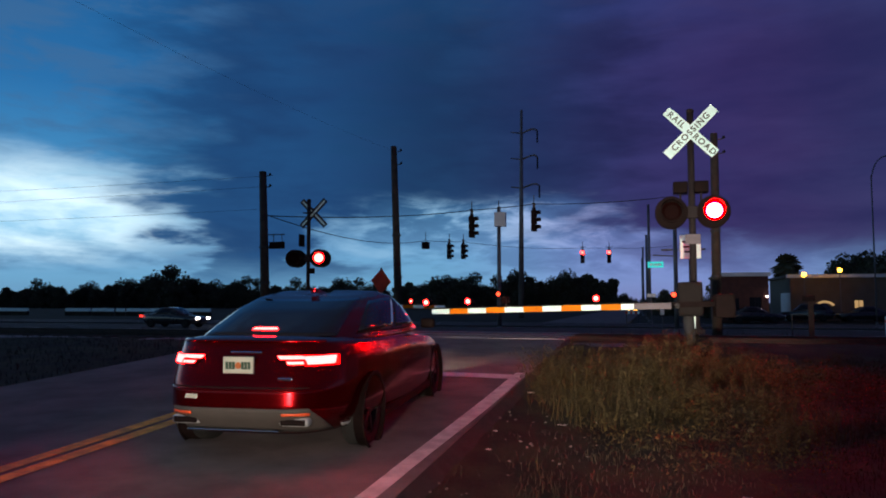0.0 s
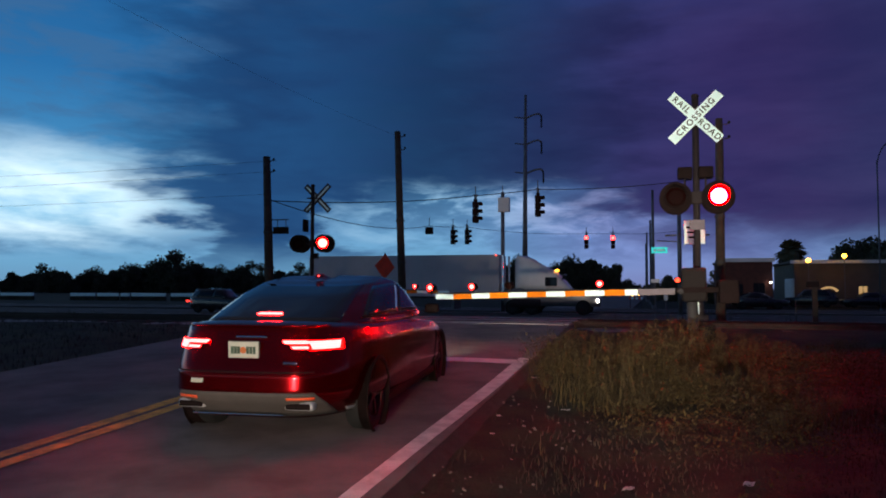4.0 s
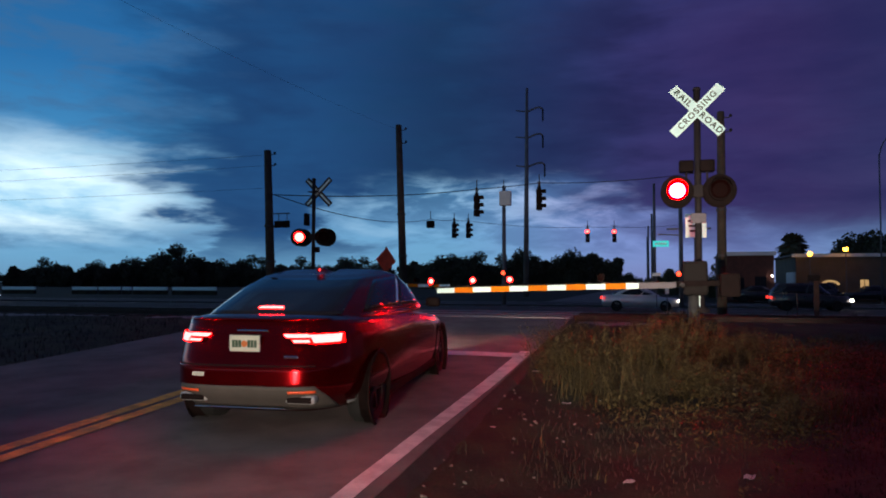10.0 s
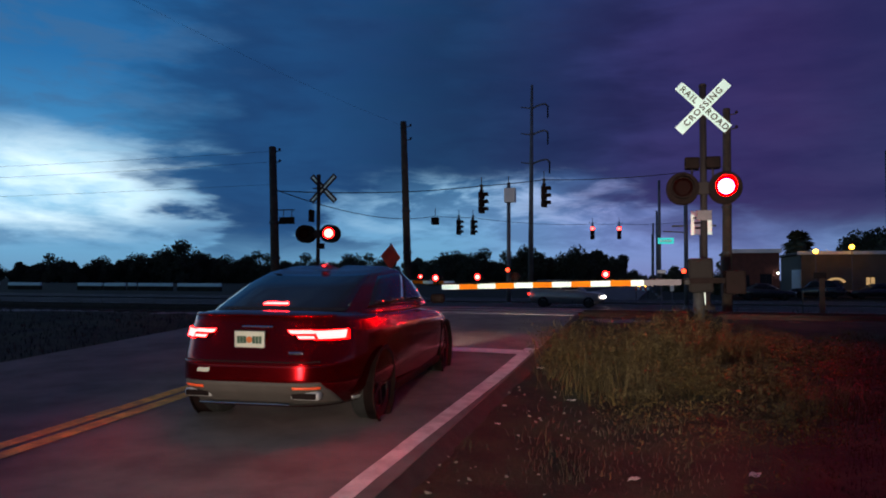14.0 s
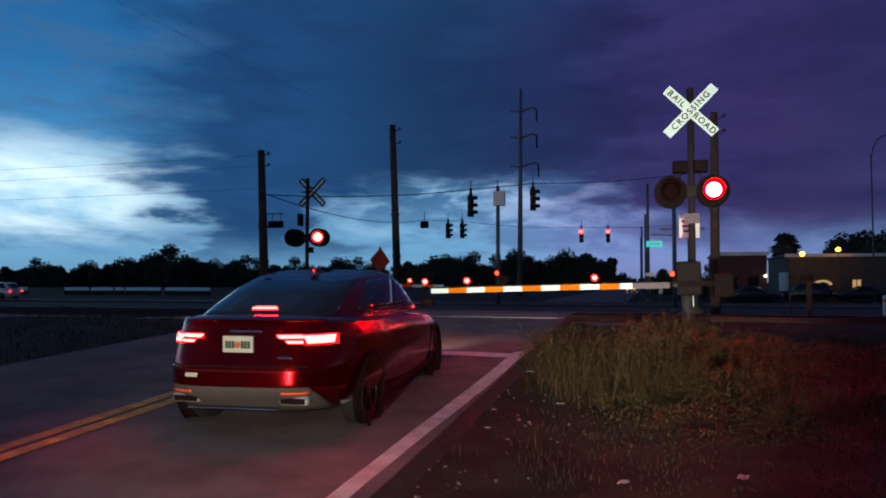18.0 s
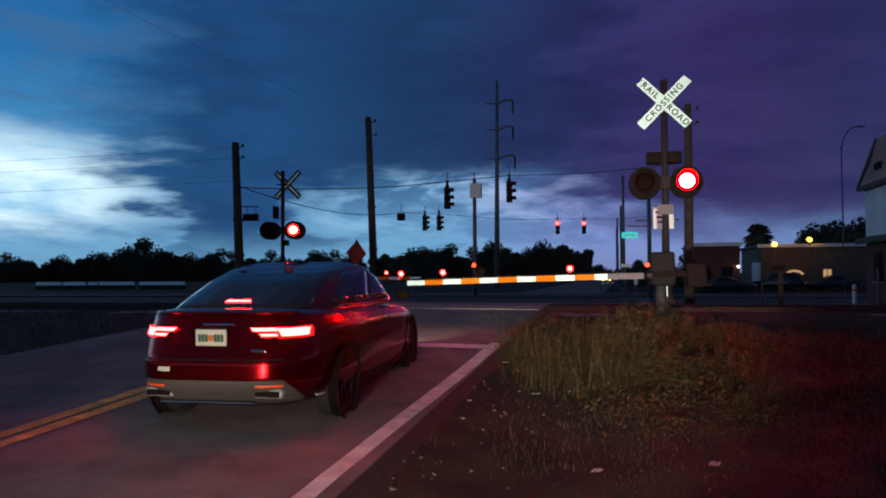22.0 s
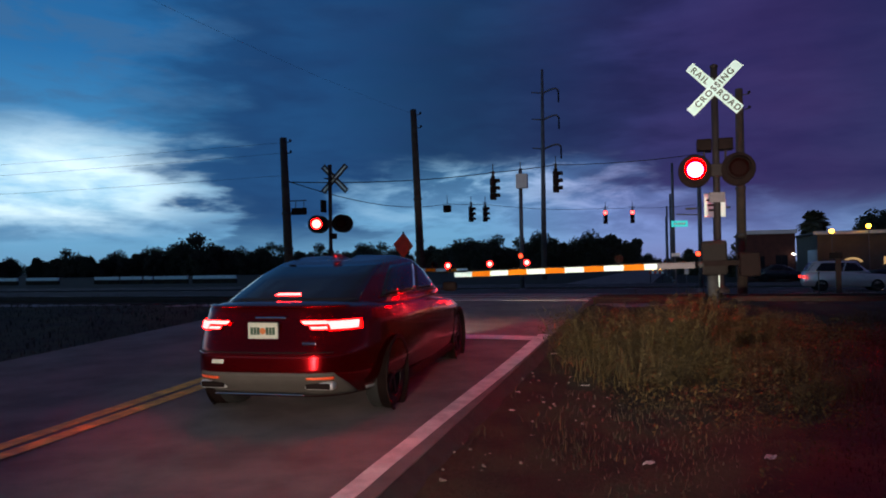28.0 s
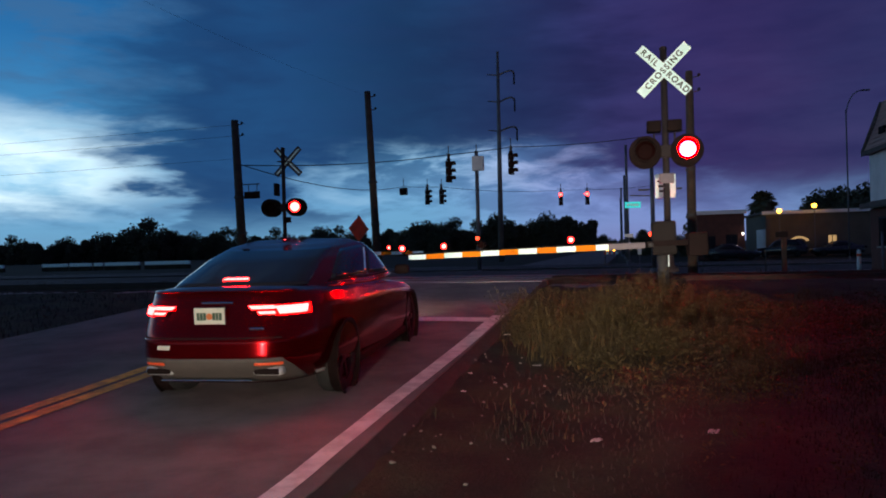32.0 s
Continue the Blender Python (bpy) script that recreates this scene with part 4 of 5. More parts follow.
# ---- vehicles ----
class Shell:
    """A car body as a stack of rounded plan outlines; points are found by the way round from the tail's middle."""

    def __init__(self, levels, power=4.5):
        # level: height at tail, height at middle, height at nose, tail y, nose y, half width
        self.levels, self.power = levels, power

    def level(self, k):
        k = min(max(k, 0.0), len(self.levels) - 1.0001)
        a, b, f = self.levels[int(k)], self.levels[int(k) + 1], k - int(k)
        return [p + (q - p) * f for p, q in zip(a, b)]

    def outline(self, k, count=72):
        zt, zm, zn, y0, y1, w = self.level(k)
        mid, half = (y0 + y1) / 2, (y1 - y0) / 2
        pts = []
        for i in range(count):
            a = 2 * math.pi * i / count - math.pi / 2
            c, s = math.cos(a), math.sin(a)
            e = 2 / self.power
            x = w * math.copysign(abs(c) ** e, c)
            y = mid + half * math.copysign(abs(s) ** e, s)
            f = (y - y0) / (y1 - y0)
            z = zt + (zm - zt) * f * 2 if f < 0.5 else zm + (zn - zm) * (f * 2 - 1)
            taper = 1 - 0.10 * abs(2 * f - 1) ** 3
            pts.append(Vector((x * taper, y, z)))
        return pts

    def along(self, k, arc):
        """The point at that way (metres) from the tail's middle to the right side."""
        pts = self.outline(k, 240)
        sign, arc, total, last = (1, arc, 0.0, pts[0]) if arc >= 0 else (-1, -arc, 0.0, pts[0])
        for p in pts[1:121]:
            d = (p - last).length
            if total + d >= arc:
                q = last.lerp(p, (arc - total) / max(d, 1e-6))
                return Vector((q.x * sign, q.y, q.z))
            total, last = total + d, p
        return Vector((last.x * sign, last.y, last.z))

    def skin(self, sub, cap=True, count=72):
        bm = bmesh.new()
        n = (len(self.levels) - 1) * sub
        rings = [[bm.verts.new(p) for p in self.outline(i / sub, count)] for i in range(n + 1)]
        for a, b in zip(rings, rings[1:]):
            for k in range(count):
                bm.faces.new((a[k], a[(k + 1) % count], b[(k + 1) % count], b[k]))
        if cap:
            top = rings[-1]
            for s in (0.75, 0.45, 0.15):
                mid = sum((v.co for v in rings[-1]), Vector()) / count
                ring = [bm.verts.new(Vector((v.co.x * s, mid.y + (v.co.y - mid.y) * (0.35 + 0.65 * s), v.co.z + cap * (1 - s * s)))) for v in rings[-1]]
                for k in range(count):
                    bm.faces.new((top[k], top[(k + 1) % count], ring[(k + 1) % count], ring[k]))
                top = ring
            bm.faces.new(top)
        bm.faces.new(rings[0][::-1])
        bmesh.ops.recalc_face_normals(bm, faces=bm.faces)
        return bm

    def patch(self, a0, a1, k0, k1, out=0.005, na=10, nk=4, slant=0.0, slant_end=0.0, thick=0.004):
        """A piece of skin between two ways round and two heights, laid a little proud of the body."""
        rows = []
        for j in range(nk + 1):
            k = k0 + (k1 - k0) * j / nk
            f = j / nk
            s0, s1 = a0 + slant * f, a1 + slant_end * f
            row = []
            for i in range(na + 1):
                a = s0 + (s1 - s0) * i / na
                p = self.along(k, a)
                q = self.along(k, a + 0.01)
                r = self.along(k + 0.04, a)
                nrm = (q - p).cross(r - p)
                row.append(p + nrm.normalized() * out)
            rows.append(row)
        bm = sheet(rows)
        if thick:
            bmesh.ops.solidify(bm, geom=bm.faces[:], thickness=thick)
        return bm


def wheel(parent, at, radius, width, name="wheel"):
    x, y, z = at
    side = 1 if x > 0 else -1
    w = new(name)
    w.empty_display_size, w.parent, w.location = 0.1, parent, at
    r = radius
    part("tyre", lathe([(r * 0.66, -width / 2 + 0.01), (r * 0.93, -width / 2), (r, -width / 2 + 0.03), (r, width / 2 - 0.03), (r * 0.93, width / 2), (r * 0.66, width / 2 - 0.01)], 32, "X"), "rubber", w, "black rubber tyre", True)
    face = side * (width / 2 - 0.02)
    bm = lathe([(r * 0.66, face), (r * 0.62, face + side * 0.012), (r * 0.60, face - side * 0.04), (r * 0.2, face - side * 0.05)], 32, "X")
    for k in range(5):
        a = 2 * math.pi * k / 5
        c, s = math.cos(a), math.sin(a)
        box((0.02, r * 0.55, r * 0.16), (face - side * 0.005, c * r * 0.34, s * r * 0.34), 0.006, Euler((a, 0, 0)).to_matrix(), bm)
    lathe([(0.0, face + side * 0.01), (r * 0.16, face + side * 0.005), (r * 0.18, face - side * 0.05)], 16, "X", (0, 0, 0), bm)
    part("rim", bm, "rim", w, "five-spoke alloy rim")
    return w


def sedan():
    """The dark red sedan that waits at the stop line, brake lights on."""
    h = hub("car", pose(-3.50, 5.91, 0.085, 2.2, 0, 3.6), "dark maroon sedan with glowing brake lights waiting at the crossing", "car")
    body = Shell([
        (0.25, 0.19, 0.22, 0.20, 4.66, 0.86),
        (0.41, 0.28, 0.30, 0.035, 4.78, 0.94),
        (0.49, 0.42, 0.40, 0.00, 4.85, 0.962),
        (0.66, 0.62, 0.56, 0.014, 4.85, 0.965),
        (0.90, 0.84, 0.68, 0.105, 4.76, 0.95),
        (1.05, 0.965, 0.74, 0.155, 4.62, 0.905),
        (1.085, 0.995, 0.765, 0.23, 4.50, 0.80),
    ], 5.0)
    part("body", body.skin(4, 0.015, 96), "paint_maroon", h, "glossy dark maroon body shell", True)
    cabin = Shell([
        (1.05, 0.97, 0.96, 0.38, 3.84, 0.90),
        (1.16, 1.13, 1.06, 0.70, 3.62, 0.855),
        (1.29, 1.30, 1.24, 1.10, 3.30, 0.775),
        (1.385, 1.425, 1.375, 1.52, 3.0, 0.675),
        (1.42, 1.462, 1.41, 1.76, 2.84, 0.57),
    ], 4.0)
    part("cabin", cabin.skin(5, 0.012, 96), "paint_maroon", h, "curved roof and pillars", True)
    part("rear_window", cabin.patch(-0.75, 0.75, 0.30, 3.1, 0.006, 20, 10, 0.10, -0.10), "glass_dark", h, "raked dark rear window", True)
    part("windshield", cabin.patch(4.85, 5.50, 0.3, 3.0, 0.006, 14, 8), "glass_dark", h, "", True)
    for s in (-1, 1):
        part("side_window", cabin.patch(s * 1.02, s * 1.95, 0.6, 2.7, 0.005, 10, 6, s * -0.20, s * -0.36), "glass_dark", h, "dark tinted side window", True)
        part("side_window", cabin.patch(s * 2.02, s * 2.95, 0.6, 2.7, 0.005, 10, 6, s * -0.34, s * -0.55), "glass_dark", h, "dark tinted side window", True)
        part("window_trim", cabin.patch(s * 1.0, s * 3.1, 0.42, 0.54, 0.009, 16, 1), "black", h, "thin black trim under the windows")
        # tail lamps wrap round the corner; the inner piece sits on the boot lid
        lamp = part("tail_light", body.patch(s * 0.595, s * 0.95, 3.82, 4.28, 0.012, 14, 4, s * -0.05, s * -0.02, 0.012), "brake_dim", h, "wrap-round red tail light, brake on", True)
        part("brake_bar", body.patch(s * 0.615, s * 0.89, 3.86, 4.23, 0.018, 10, 3, s * -0.05, s * 0.01, 0.005), "brake_lit", lamp, "white-hot brake lamp core", True)
        inner = part("tail_light_inner", body.patch(s * 0.42, s * 0.585, 3.84, 4.30, 0.012, 10, 3, s * -0.09, s * -0.03, 0.010), "lens_dark", h, "inner tail light on the boot lid", True)
        part("light_bar", body.patch(s * 0.375, s * 0.58, 4.08, 4.27, 0.020, 8, 2, s * -0.03, s * -0.02, 0.005), "brake_lit", inner, "bright upper light bar", True)
        part("light_bar", body.patch(s * 0.45, s * 0.585, 3.87, 3.96, 0.020, 8, 2, s * -0.02, s * -0.01, 0.005), "brake_lit", inner, "slim lower light bar", True)
        part("reflector", body.patch(s * 0.42, s * 0.66, 1.45, 1.75, 0.022, 8, 1, 0, 0, 0.006), "sign_orange", h, "slim red-orange bumper reflector", True)
        tip = part("exhaust_tip", box((0.27, 0.12, 0.078), (s * 0.51, 0.125, 0.378), 0.03), "paint_silver", h, "wide bright exhaust tip", True)
        part("exhaust_bore", box((0.225, 0.02, 0.052), (s * 0.51, 0.061, 0.378), 0.008), "black", tip)
        part("mirror", box((0.18, 0.11, 0.12), (s * 1.0, 3.15, 1.04), 0.04), "black", h, "door mirror", True)
        part("headlight", body.patch(s * 5.18, s * 5.62, 3.5, 4.7, 0.008, 8, 3), "chrome", h, "", True)
        part("door_handle", box((0.02, 0.20, 0.03), (s * 0.94, 1.55, 0.86), 0.008), "chrome", h)
        part("door_handle", box((0.02, 0.20, 0.03), (s * 0.95, 2.62, 0.83), 0.008), "chrome", h)
        for y, nm in ((1.02, "rear"), (3.86, "front")):
            part("wheel_arch", lathe([(0.375, 0.0), (0.385, 0.012), (0.345, 0.012), (0.345, -0.10), (0.0, -0.10)], 32, "X", (s * 0.943, y, 0.335)) if s > 0 else lathe([(0.375, 0.0), (0.385, -0.012), (0.345, -0.012), (0.345, 0.10), (0.0, 0.10)], 32, "X", (s * 0.943, y, 0.335)), "black", h, "dark wheel arch", True)
            wheel(h, (s * 0.81, y, 0.335), 0.335, 0.215)
        # highlight on the bumper's lower edge, put into an added pale lip
        part("bumper_corner_lip", body.patch(s * 0.98, s * 1.26, 0.22, 0.42, 0.012, 8, 1, 0, 0, 0.008), "paint_silver", h, "pale lip standing in for light on the bumper corner's edge", True)
        part("sill", box((0.06, 2.1, 0.08), (s * 0.92, 2.44, 0.24), 0.02), "black", h, "black sill trim")
        part("door_seam", box((0.006, 0.010, 0.52), (s * 0.951, 2.38, 0.64), 0.002), "black", h)
    part("valance", body.patch(-0.86, 0.86, 0.15, 2.05, 0.010, 36, 6, 0.20, -0.20, 0.01), "valance", h, "matt grey lower bumper", True)
    part("valance_lip", box((0.86, 0.03, 0.012), (-0.05, 0.06, 0.30), 0.004), "chrome", h, "bright lower bumper lip")
    part("bumper_crease", body.patch(-0.84, 0.84, 2.90, 3.0, 0.004, 30, 1), "paint_maroon", h, "", True)
    part("boot_seam", body.patch(-0.66, 0.66, 3.03, 3.08, 0.005, 20, 1), "black", h, "shut line of the boot")
    part("boot_lip", body.patch(-0.78, 0.78, 5.05, 5.45, 0.02, 24, 2, 0.03, -0.03, 0.012), "paint_maroon", h, "slight spoiler lip", True)
    part("high_brake_light", cabin.patch(-0.13, 0.13, 0.72, 0.84, 0.014, 8, 1, 0.02, -0.02, 0.006), "brake_lit", h, "lit high-level brake light")
    part("number_plate_frame", box((0.30, 0.012, 0.156), (0, 0.070, 0.865), 0.006), "valance", h)
    plate = part("number_plate", box((0.285, 0.006, 0.142), (0, 0.060, 0.865), 0.003), "plate", h, "pale plate with dark bars")
    for k in range(6):
        part("bar", box((0.026, 0.003, 0.066), (-0.105 + 0.031 * k + (0.055 if k > 2 else 0), 0.0555, 0.862)), "plate_mark", plate, "dark bar")
    part("emblem", lathe([(0.0, -0.004), (0.026, -0.003), (0.03, 0.0)], 14, "Y", (0, 0.055, 0.862)), "plate_orange", plate, "orange mark")
    part("plate_lamp", box((0.30, 0.03, 0.018), (0.06, 0.108, 0.975), 0.007), "chrome", h, "bright strip over the plate")
    part("badge", box((0.13, 0.006, 0.022), (0.45, 0.032, 0.755), 0.004), "chrome", h, "small bright badge")
    part("sticker", body.patch(-0.50, -0.37, 2.50, 2.72, 0.006, 6, 2, 0.01, 0.01, 0.002), "plate", h, "small white bumper sticker")
    part("antenna_fin", box((0.05, 0.16, 0.05), (0, 1.9, 1.475), 0.015), "paint_maroon", h)
    return h


sedan()


def far_car(kind, paint, name, label, lit=True):
    """A passing car of the highway: hull, cabin, glazing, wheels and lit lamps. It faces +y."""
    h = hub(name, pose(0, 0, 0), label, name.replace("_", " "), "passing vehicles")
    if kind == "sedan":
        size, hood, roof, c0, c1, r0, r1 = (4.75, 1.82), 0.90, 1.44, 0.55, 3.55, 1.5, 2.6
    elif kind == "suv":
        size, hood, roof, c0, c1, r0, r1 = (4.7, 1.88), 1.02, 1.70, 0.10, 3.55, 0.5, 2.85
    else:
        size, hood, roof, c0, c1, r0, r1 = (5.1, 1.98), 1.08, 1.85, 0.08, 4.2, 0.35, 3.3
    ln, w = size[0], size[1] / 2
    body = Shell([(0.28, 0.22, 0.26, 0.1, ln - 0.1, w - 0.08), (0.5, 0.5, 0.45, 0.0, ln, w), (0.78, 0.78, 0.66, 0.03, ln - 0.03, w), (hood + 0.08, hood + 0.03, hood - 0.12, 0.08, ln - 0.2, w - 0.05)], 5)
    part("body", body.skin(2, 0.02, 48), paint, h, "painted body shell", True)
    cab = Shell([(hood + 0.05, hood, hood, c0, c1, w - 0.10), (hood + 0.3, hood + 0.3, hood + 0.28, (c0 + r0) / 2 - 0.05, (c1 + r1) / 2, w - 0.17), (roof - 0.02, roof, roof - 0.03, r0, r1, w - 0.28)], 5)
    part("cabin", cab.skin(3, 0.015, 48), paint, h, "roof and pillars", True)
    half = w - 0.15
    part("rear_window", cab.patch(-half + 0.12, half - 0.12, 0.25, 1.75, 0.006, 8, 4), "glass_dark", h, "", True)
    for s in (-1, 1):
        span = c1 - c0
        part("side_window", cab.patch(s * (half + 0.25), s * (half + span * 0.48), 0.3, 1.75, 0.006, 8, 4, 0, s * -0.2), "glass_dark", h, "dark side window", True)
        part("side_window", cab.patch(s * (half + span * 0.5), s * (half + span * 0.82), 0.3, 1.75, 0.006, 8, 4, s * -0.2, s * -0.55), "glass_dark", h, "dark side window", True)
        part("headlight", box((0.34, 0.16, 0.14), (s * (w - 0.26), ln - 0.10, 0.66), 0.04), "head_lit" if lit else "chrome", h, "lit headlight" if lit else "unlit headlight")
        part("tail_light", box((0.26, 0.12, 0.16), (s * (w - 0.17), 0.05, 0.82), 0.03), "tail_lit" if lit else "lens_dark", h, "lit red tail light" if lit else "unlit tail light")
        part("mirror", box((0.18, 0.1, 0.13), (s * (w + 0.06), c1 - 0.45, hood + 0.08), 0.03), paint, h)
        for y in (0.95, ln - 0.95):
            wheel(h, (s * (w - 0.10), y, 0.33), 0.33, 0.21)
    part("windshield", cab.patch(half + span * 0.98, half + span * 1.22, 0.25, 1.75, 0.006, 6, 4), "glass_dark", h, "", True)
    return h


def semi():
    """A white semi-trailer truck; it faces +y and its nose is at y = 20.2."""
    h = hub("semi_truck", pose(0, 0, 0), "white semi-trailer behind a grey cab with marker lights on the highway", "truck", "passing vehicles")
    trailer = part("trailer_box", box((2.55, 14.0, 2.85), (0, 6.5, 2.62), 0.03), "trailer_white", h, "long plain white trailer box")
    for y in range(1, 14):
        for s in (-1, 1):
            part("seam", box((0.006, 0.02, 2.7), (s * 1.277, y, 2.62)), "trailer_white", trailer, "thin vertical panel seam")
    part("trailer_rail", box((2.5, 13.8, 0.16), (0, 6.5, 1.14), 0.02), "alum", h)
    part("landing_gear", box((2.0, 0.2, 0.8), (0, 10.2, 0.72), 0.03), "steelpole", h)
    part("rear_guard", box((2.2, 0.1, 0.12), (0, -0.4, 0.55), 0.02), "alum", h)
    cab = Shell([(0.6, 0.6, 0.55, 13.7, 20.1, 1.12), (1.1, 1.15, 1.1, 13.7, 20.2, 1.2), (1.75, 1.8, 1.55, 13.7, 19.9, 1.18)], 7)
    part("hood", cab.skin(2, 0.03, 40), "paint_grey", h, "grey hood and fenders", True)
    sleeper = Shell([(1.7, 1.7, 1.7, 14.5, 18.3, 1.2), (2.6, 2.6, 2.5, 14.5, 17.6, 1.2), (3.5, 3.5, 2.9, 14.5, 17.2, 1.15), (3.95, 3.75, 3.1, 14.6, 16.6, 1.05)], 7)
    part("cab", sleeper.skin(3, 0.03, 40), "paint_white", h, "pale sleeper cab with roof fairing", True)
    for s in (-1, 1):
        part("side_window", box((0.02, 0.8, 0.6), (s * 1.195, 17.0, 2.2), 0.01), "glass_dark", h)
        part("headlight", box((0.35, 0.12, 0.22), (s * 0.95, 20.03, 0.95), 0.04), "head_lit", h, "lit headlight")
        part("tail_light", box((0.25, 0.06, 0.12), (s * 1.05, -0.51, 1.05), 0.02), "tail_lit", h, "lit red tail light")
        part("fuel_tank", rod((s * 1.0, 14.3, 0.75), (s * 1.0, 16.3, 0.75), 0.34, seg=18), "alum", h)
        part("exhaust_stack", rod((s * 1.15, 13.75, 1.0), (s * 1.15, 13.75, 4.0), 0.08), "chrome", h)
        for y in (0.8, 2.1, 14.4, 15.7, 19.1):
            wheel(h, (s * 1.05, y, 0.5), 0.5, 0.32)
        for y in (0.3, 6.8, 13.3):
            part("marker_lamp", box((0.03, 0.12, 0.06), (s * 1.29, y, 1.25 if y < 13 else 4.0), 0.01), "amber_lit", h, "amber side marker lamp")
    for k in range(5):
        part("roof_marker", box((0.14, 0.06, 0.06), (-0.8 + 0.4 * k, 17.25, 2.98), 0.01), "sodium_lit", h, "amber roof marker lamp")
    part("windshield", box((2.0, 0.03, 0.75), (0, 17.68, 2.32), 0.01, Euler((radians(-18), 0, 0)).to_matrix()), "glass_dark", h)
    return h


for x, y, kind, turn in ((16.6, 78.2, "suv", 80), (21.5, 78.6, "sedan", 95), (6.3, 69.9, "sedan", -88)):
    parked = far_car(kind, "paint_dark", kind, "dark car parked unlit before a low building", False)
    parked.matrix_world = pose(x, y, -0.28, 0, 0, turn)
    parked["group"] = "parked cars"


# front bumper at t = 0 and speed along the highway; lane; direction
TRAFFIC = []


def passes(thing, length, x0, speed, lane):
    TRAFFIC.append((thing, length, x0, speed, lane))


passes(far_car("sedan", "paint_dark", "sedan", "dark sedan with lit headlights on the highway"), 4.75, -31.0, 19.5, 47.8)
passes(semi(), 21.5, -71.9, 17.45, 51.2)
passes(far_car("suv", "paint_dark", "suv", "dark sport utility vehicle following the truck"), 4.7, -38.2 - 3.5 * 21.3, 21.3, 47.8)
passes(far_car("sedan", "paint_dark", "sedan", "dark low sedan with bright headlights on the highway"), 4.75, -173.75, 22.27, 47.8)
passes(far_car("suv", "paint_dark", "suv", "dark crossover with lit lamps on the highway"), 4.7, -175.0, 18.65, 51.2)
passes(far_car("sedan", "paint_silver", "sedan", "silver sedan with lit headlights on the highway"), 4.75, -229.8, 23.13, 47.8)
passes(far_car("sedan", "paint_white", "sedan", "white sedan driving along the highway"), 4.75, -268.3, 21.4, 51.2)
passes(far_car("suv", "paint_grey", "suv", "grey sport utility vehicle on the highway"), 4.7, -290.45, 20.51, 47.8)
passes(far_car("van", "paint_dark", "van", "dark van with red tail lights on the highway"), 5.1, -502.9, 20.26, 47.8)
passes(far_car("suv", "paint_silver", "suv", "pale silver sport utility vehicle on the highway"), 4.7, -589.5, 21.47, 47.8)
passes(far_car("suv", "paint_white", "suv", "white sport utility vehicle on the far carriageway"), 4.7, 335.5, -22.38, 63.0)
passes(far_car("sedan", "paint_dark", "sedan", "dark sedan on the far carriageway"), 4.75, 306.6, -18.99, 63.0)


# ---- trees and distance ----
def crown_mesh(name, seed, width, height, count, leaf):
    """Many small leaf clumps gathered in uneven lumps, with gaps."""
    rnd = random.Random(seed)
    lumps = []
    for k in range(22):
        a = rnd.uniform(0, 2 * math.pi)
        r = width * 0.5 * rnd.uniform(0.1, 0.78)
        z = height * (rnd.uniform(0.12, 0.86) if r < width * 0.26 else rnd.uniform(0.10, 0.62))
        lumps.append((Vector((math.cos(a) * r, math.sin(a) * r, z)), width * rnd.uniform(0.12, 0.21)))
    verts, faces = [], []
    for k in range(count):
        c, r = lumps[rnd.randrange(len(lumps))]
        d = Vector((rnd.gauss(0, 1), rnd.gauss(0, 1), rnd.gauss(0, 0.8))).normalized()
        p = c + d * r * rnd.uniform(0.12, 1.0) ** 0.6
        u = Vector((rnd.gauss(0, 1), rnd.gauss(0, 1), rnd.gauss(0, 1))).normalized()
        v = u.cross(Vector((rnd.gauss(0, 1), rnd.gauss(0, 1), rnd.gauss(0, 1)))).normalized()
        s = leaf * rnd.uniform(0.6, 1.4)
        b = len(verts)
        verts += [p - u * s, p + v * s * 0.6, p + u * s, p - v * s * 0.6]
        faces.append((b, b + 1, b + 2, b + 3))
    me = bpy.data.meshes.new(name)
    me.from_pydata([tuple(v) for v in verts], [], faces)
    me.materials.append(M["leaf"])
    return me, lumps


KINDS = []
for seed, (w, hh) in enumerate(((11, 8.5), (14, 9.5), (9, 7.5), (16, 11), (12, 10))):
    KINDS.append((w, hh, *crown_mesh("crown", seed + 5, w, hh, 8600, 0.33)))


def tree(kind, x, y, size, turn, label="dark broad live oak against the dusk sky"):
    w, hh, me, lumps = KINDS[kind]
    h = hub("tree", pose(x, y, -0.4, 0, 0, turn), label, "tree", "distant trees")
    h.scale = (size, size, size)
    bm = rod((0, 0, 0), (0.1, 0, hh * 0.34), 0.34, 0.26, 10)
    for c, r in lumps[:7]:
        rod((0.1, 0, hh * 0.30), c, 0.16, 0.05, 6, bm)
    part("trunk", bm, "bark", h, "forked dark trunk")
    crown = new("crown", me)
    crown.parent = h
    return h


first = {}
rnd = random.Random(11)


def plant(kind, x, y, size):
    if kind not in first:
        first[kind] = tree(kind, x, y, size, rnd.uniform(0, 360))
        return
    ob = copy_thing(first[kind], pose(x, y, -0.4, 0, 0, rnd.uniform(0, 360)))
    ob.scale = (size, size, size)


# far belt beyond the highway, lower to the west, with one tall oak standing out
def belt(x0, x1, y0, y1, step, low, high):
    x = x0
    while x < x1:
        f = (x - x0) / (x1 - x0)
        plant(rnd.randrange(5), x, y0 + (y1 - y0) * f + rnd.uniform(-10, 14), rnd.uniform(low, high))
        x += step * rnd.uniform(0.6, 1.4)


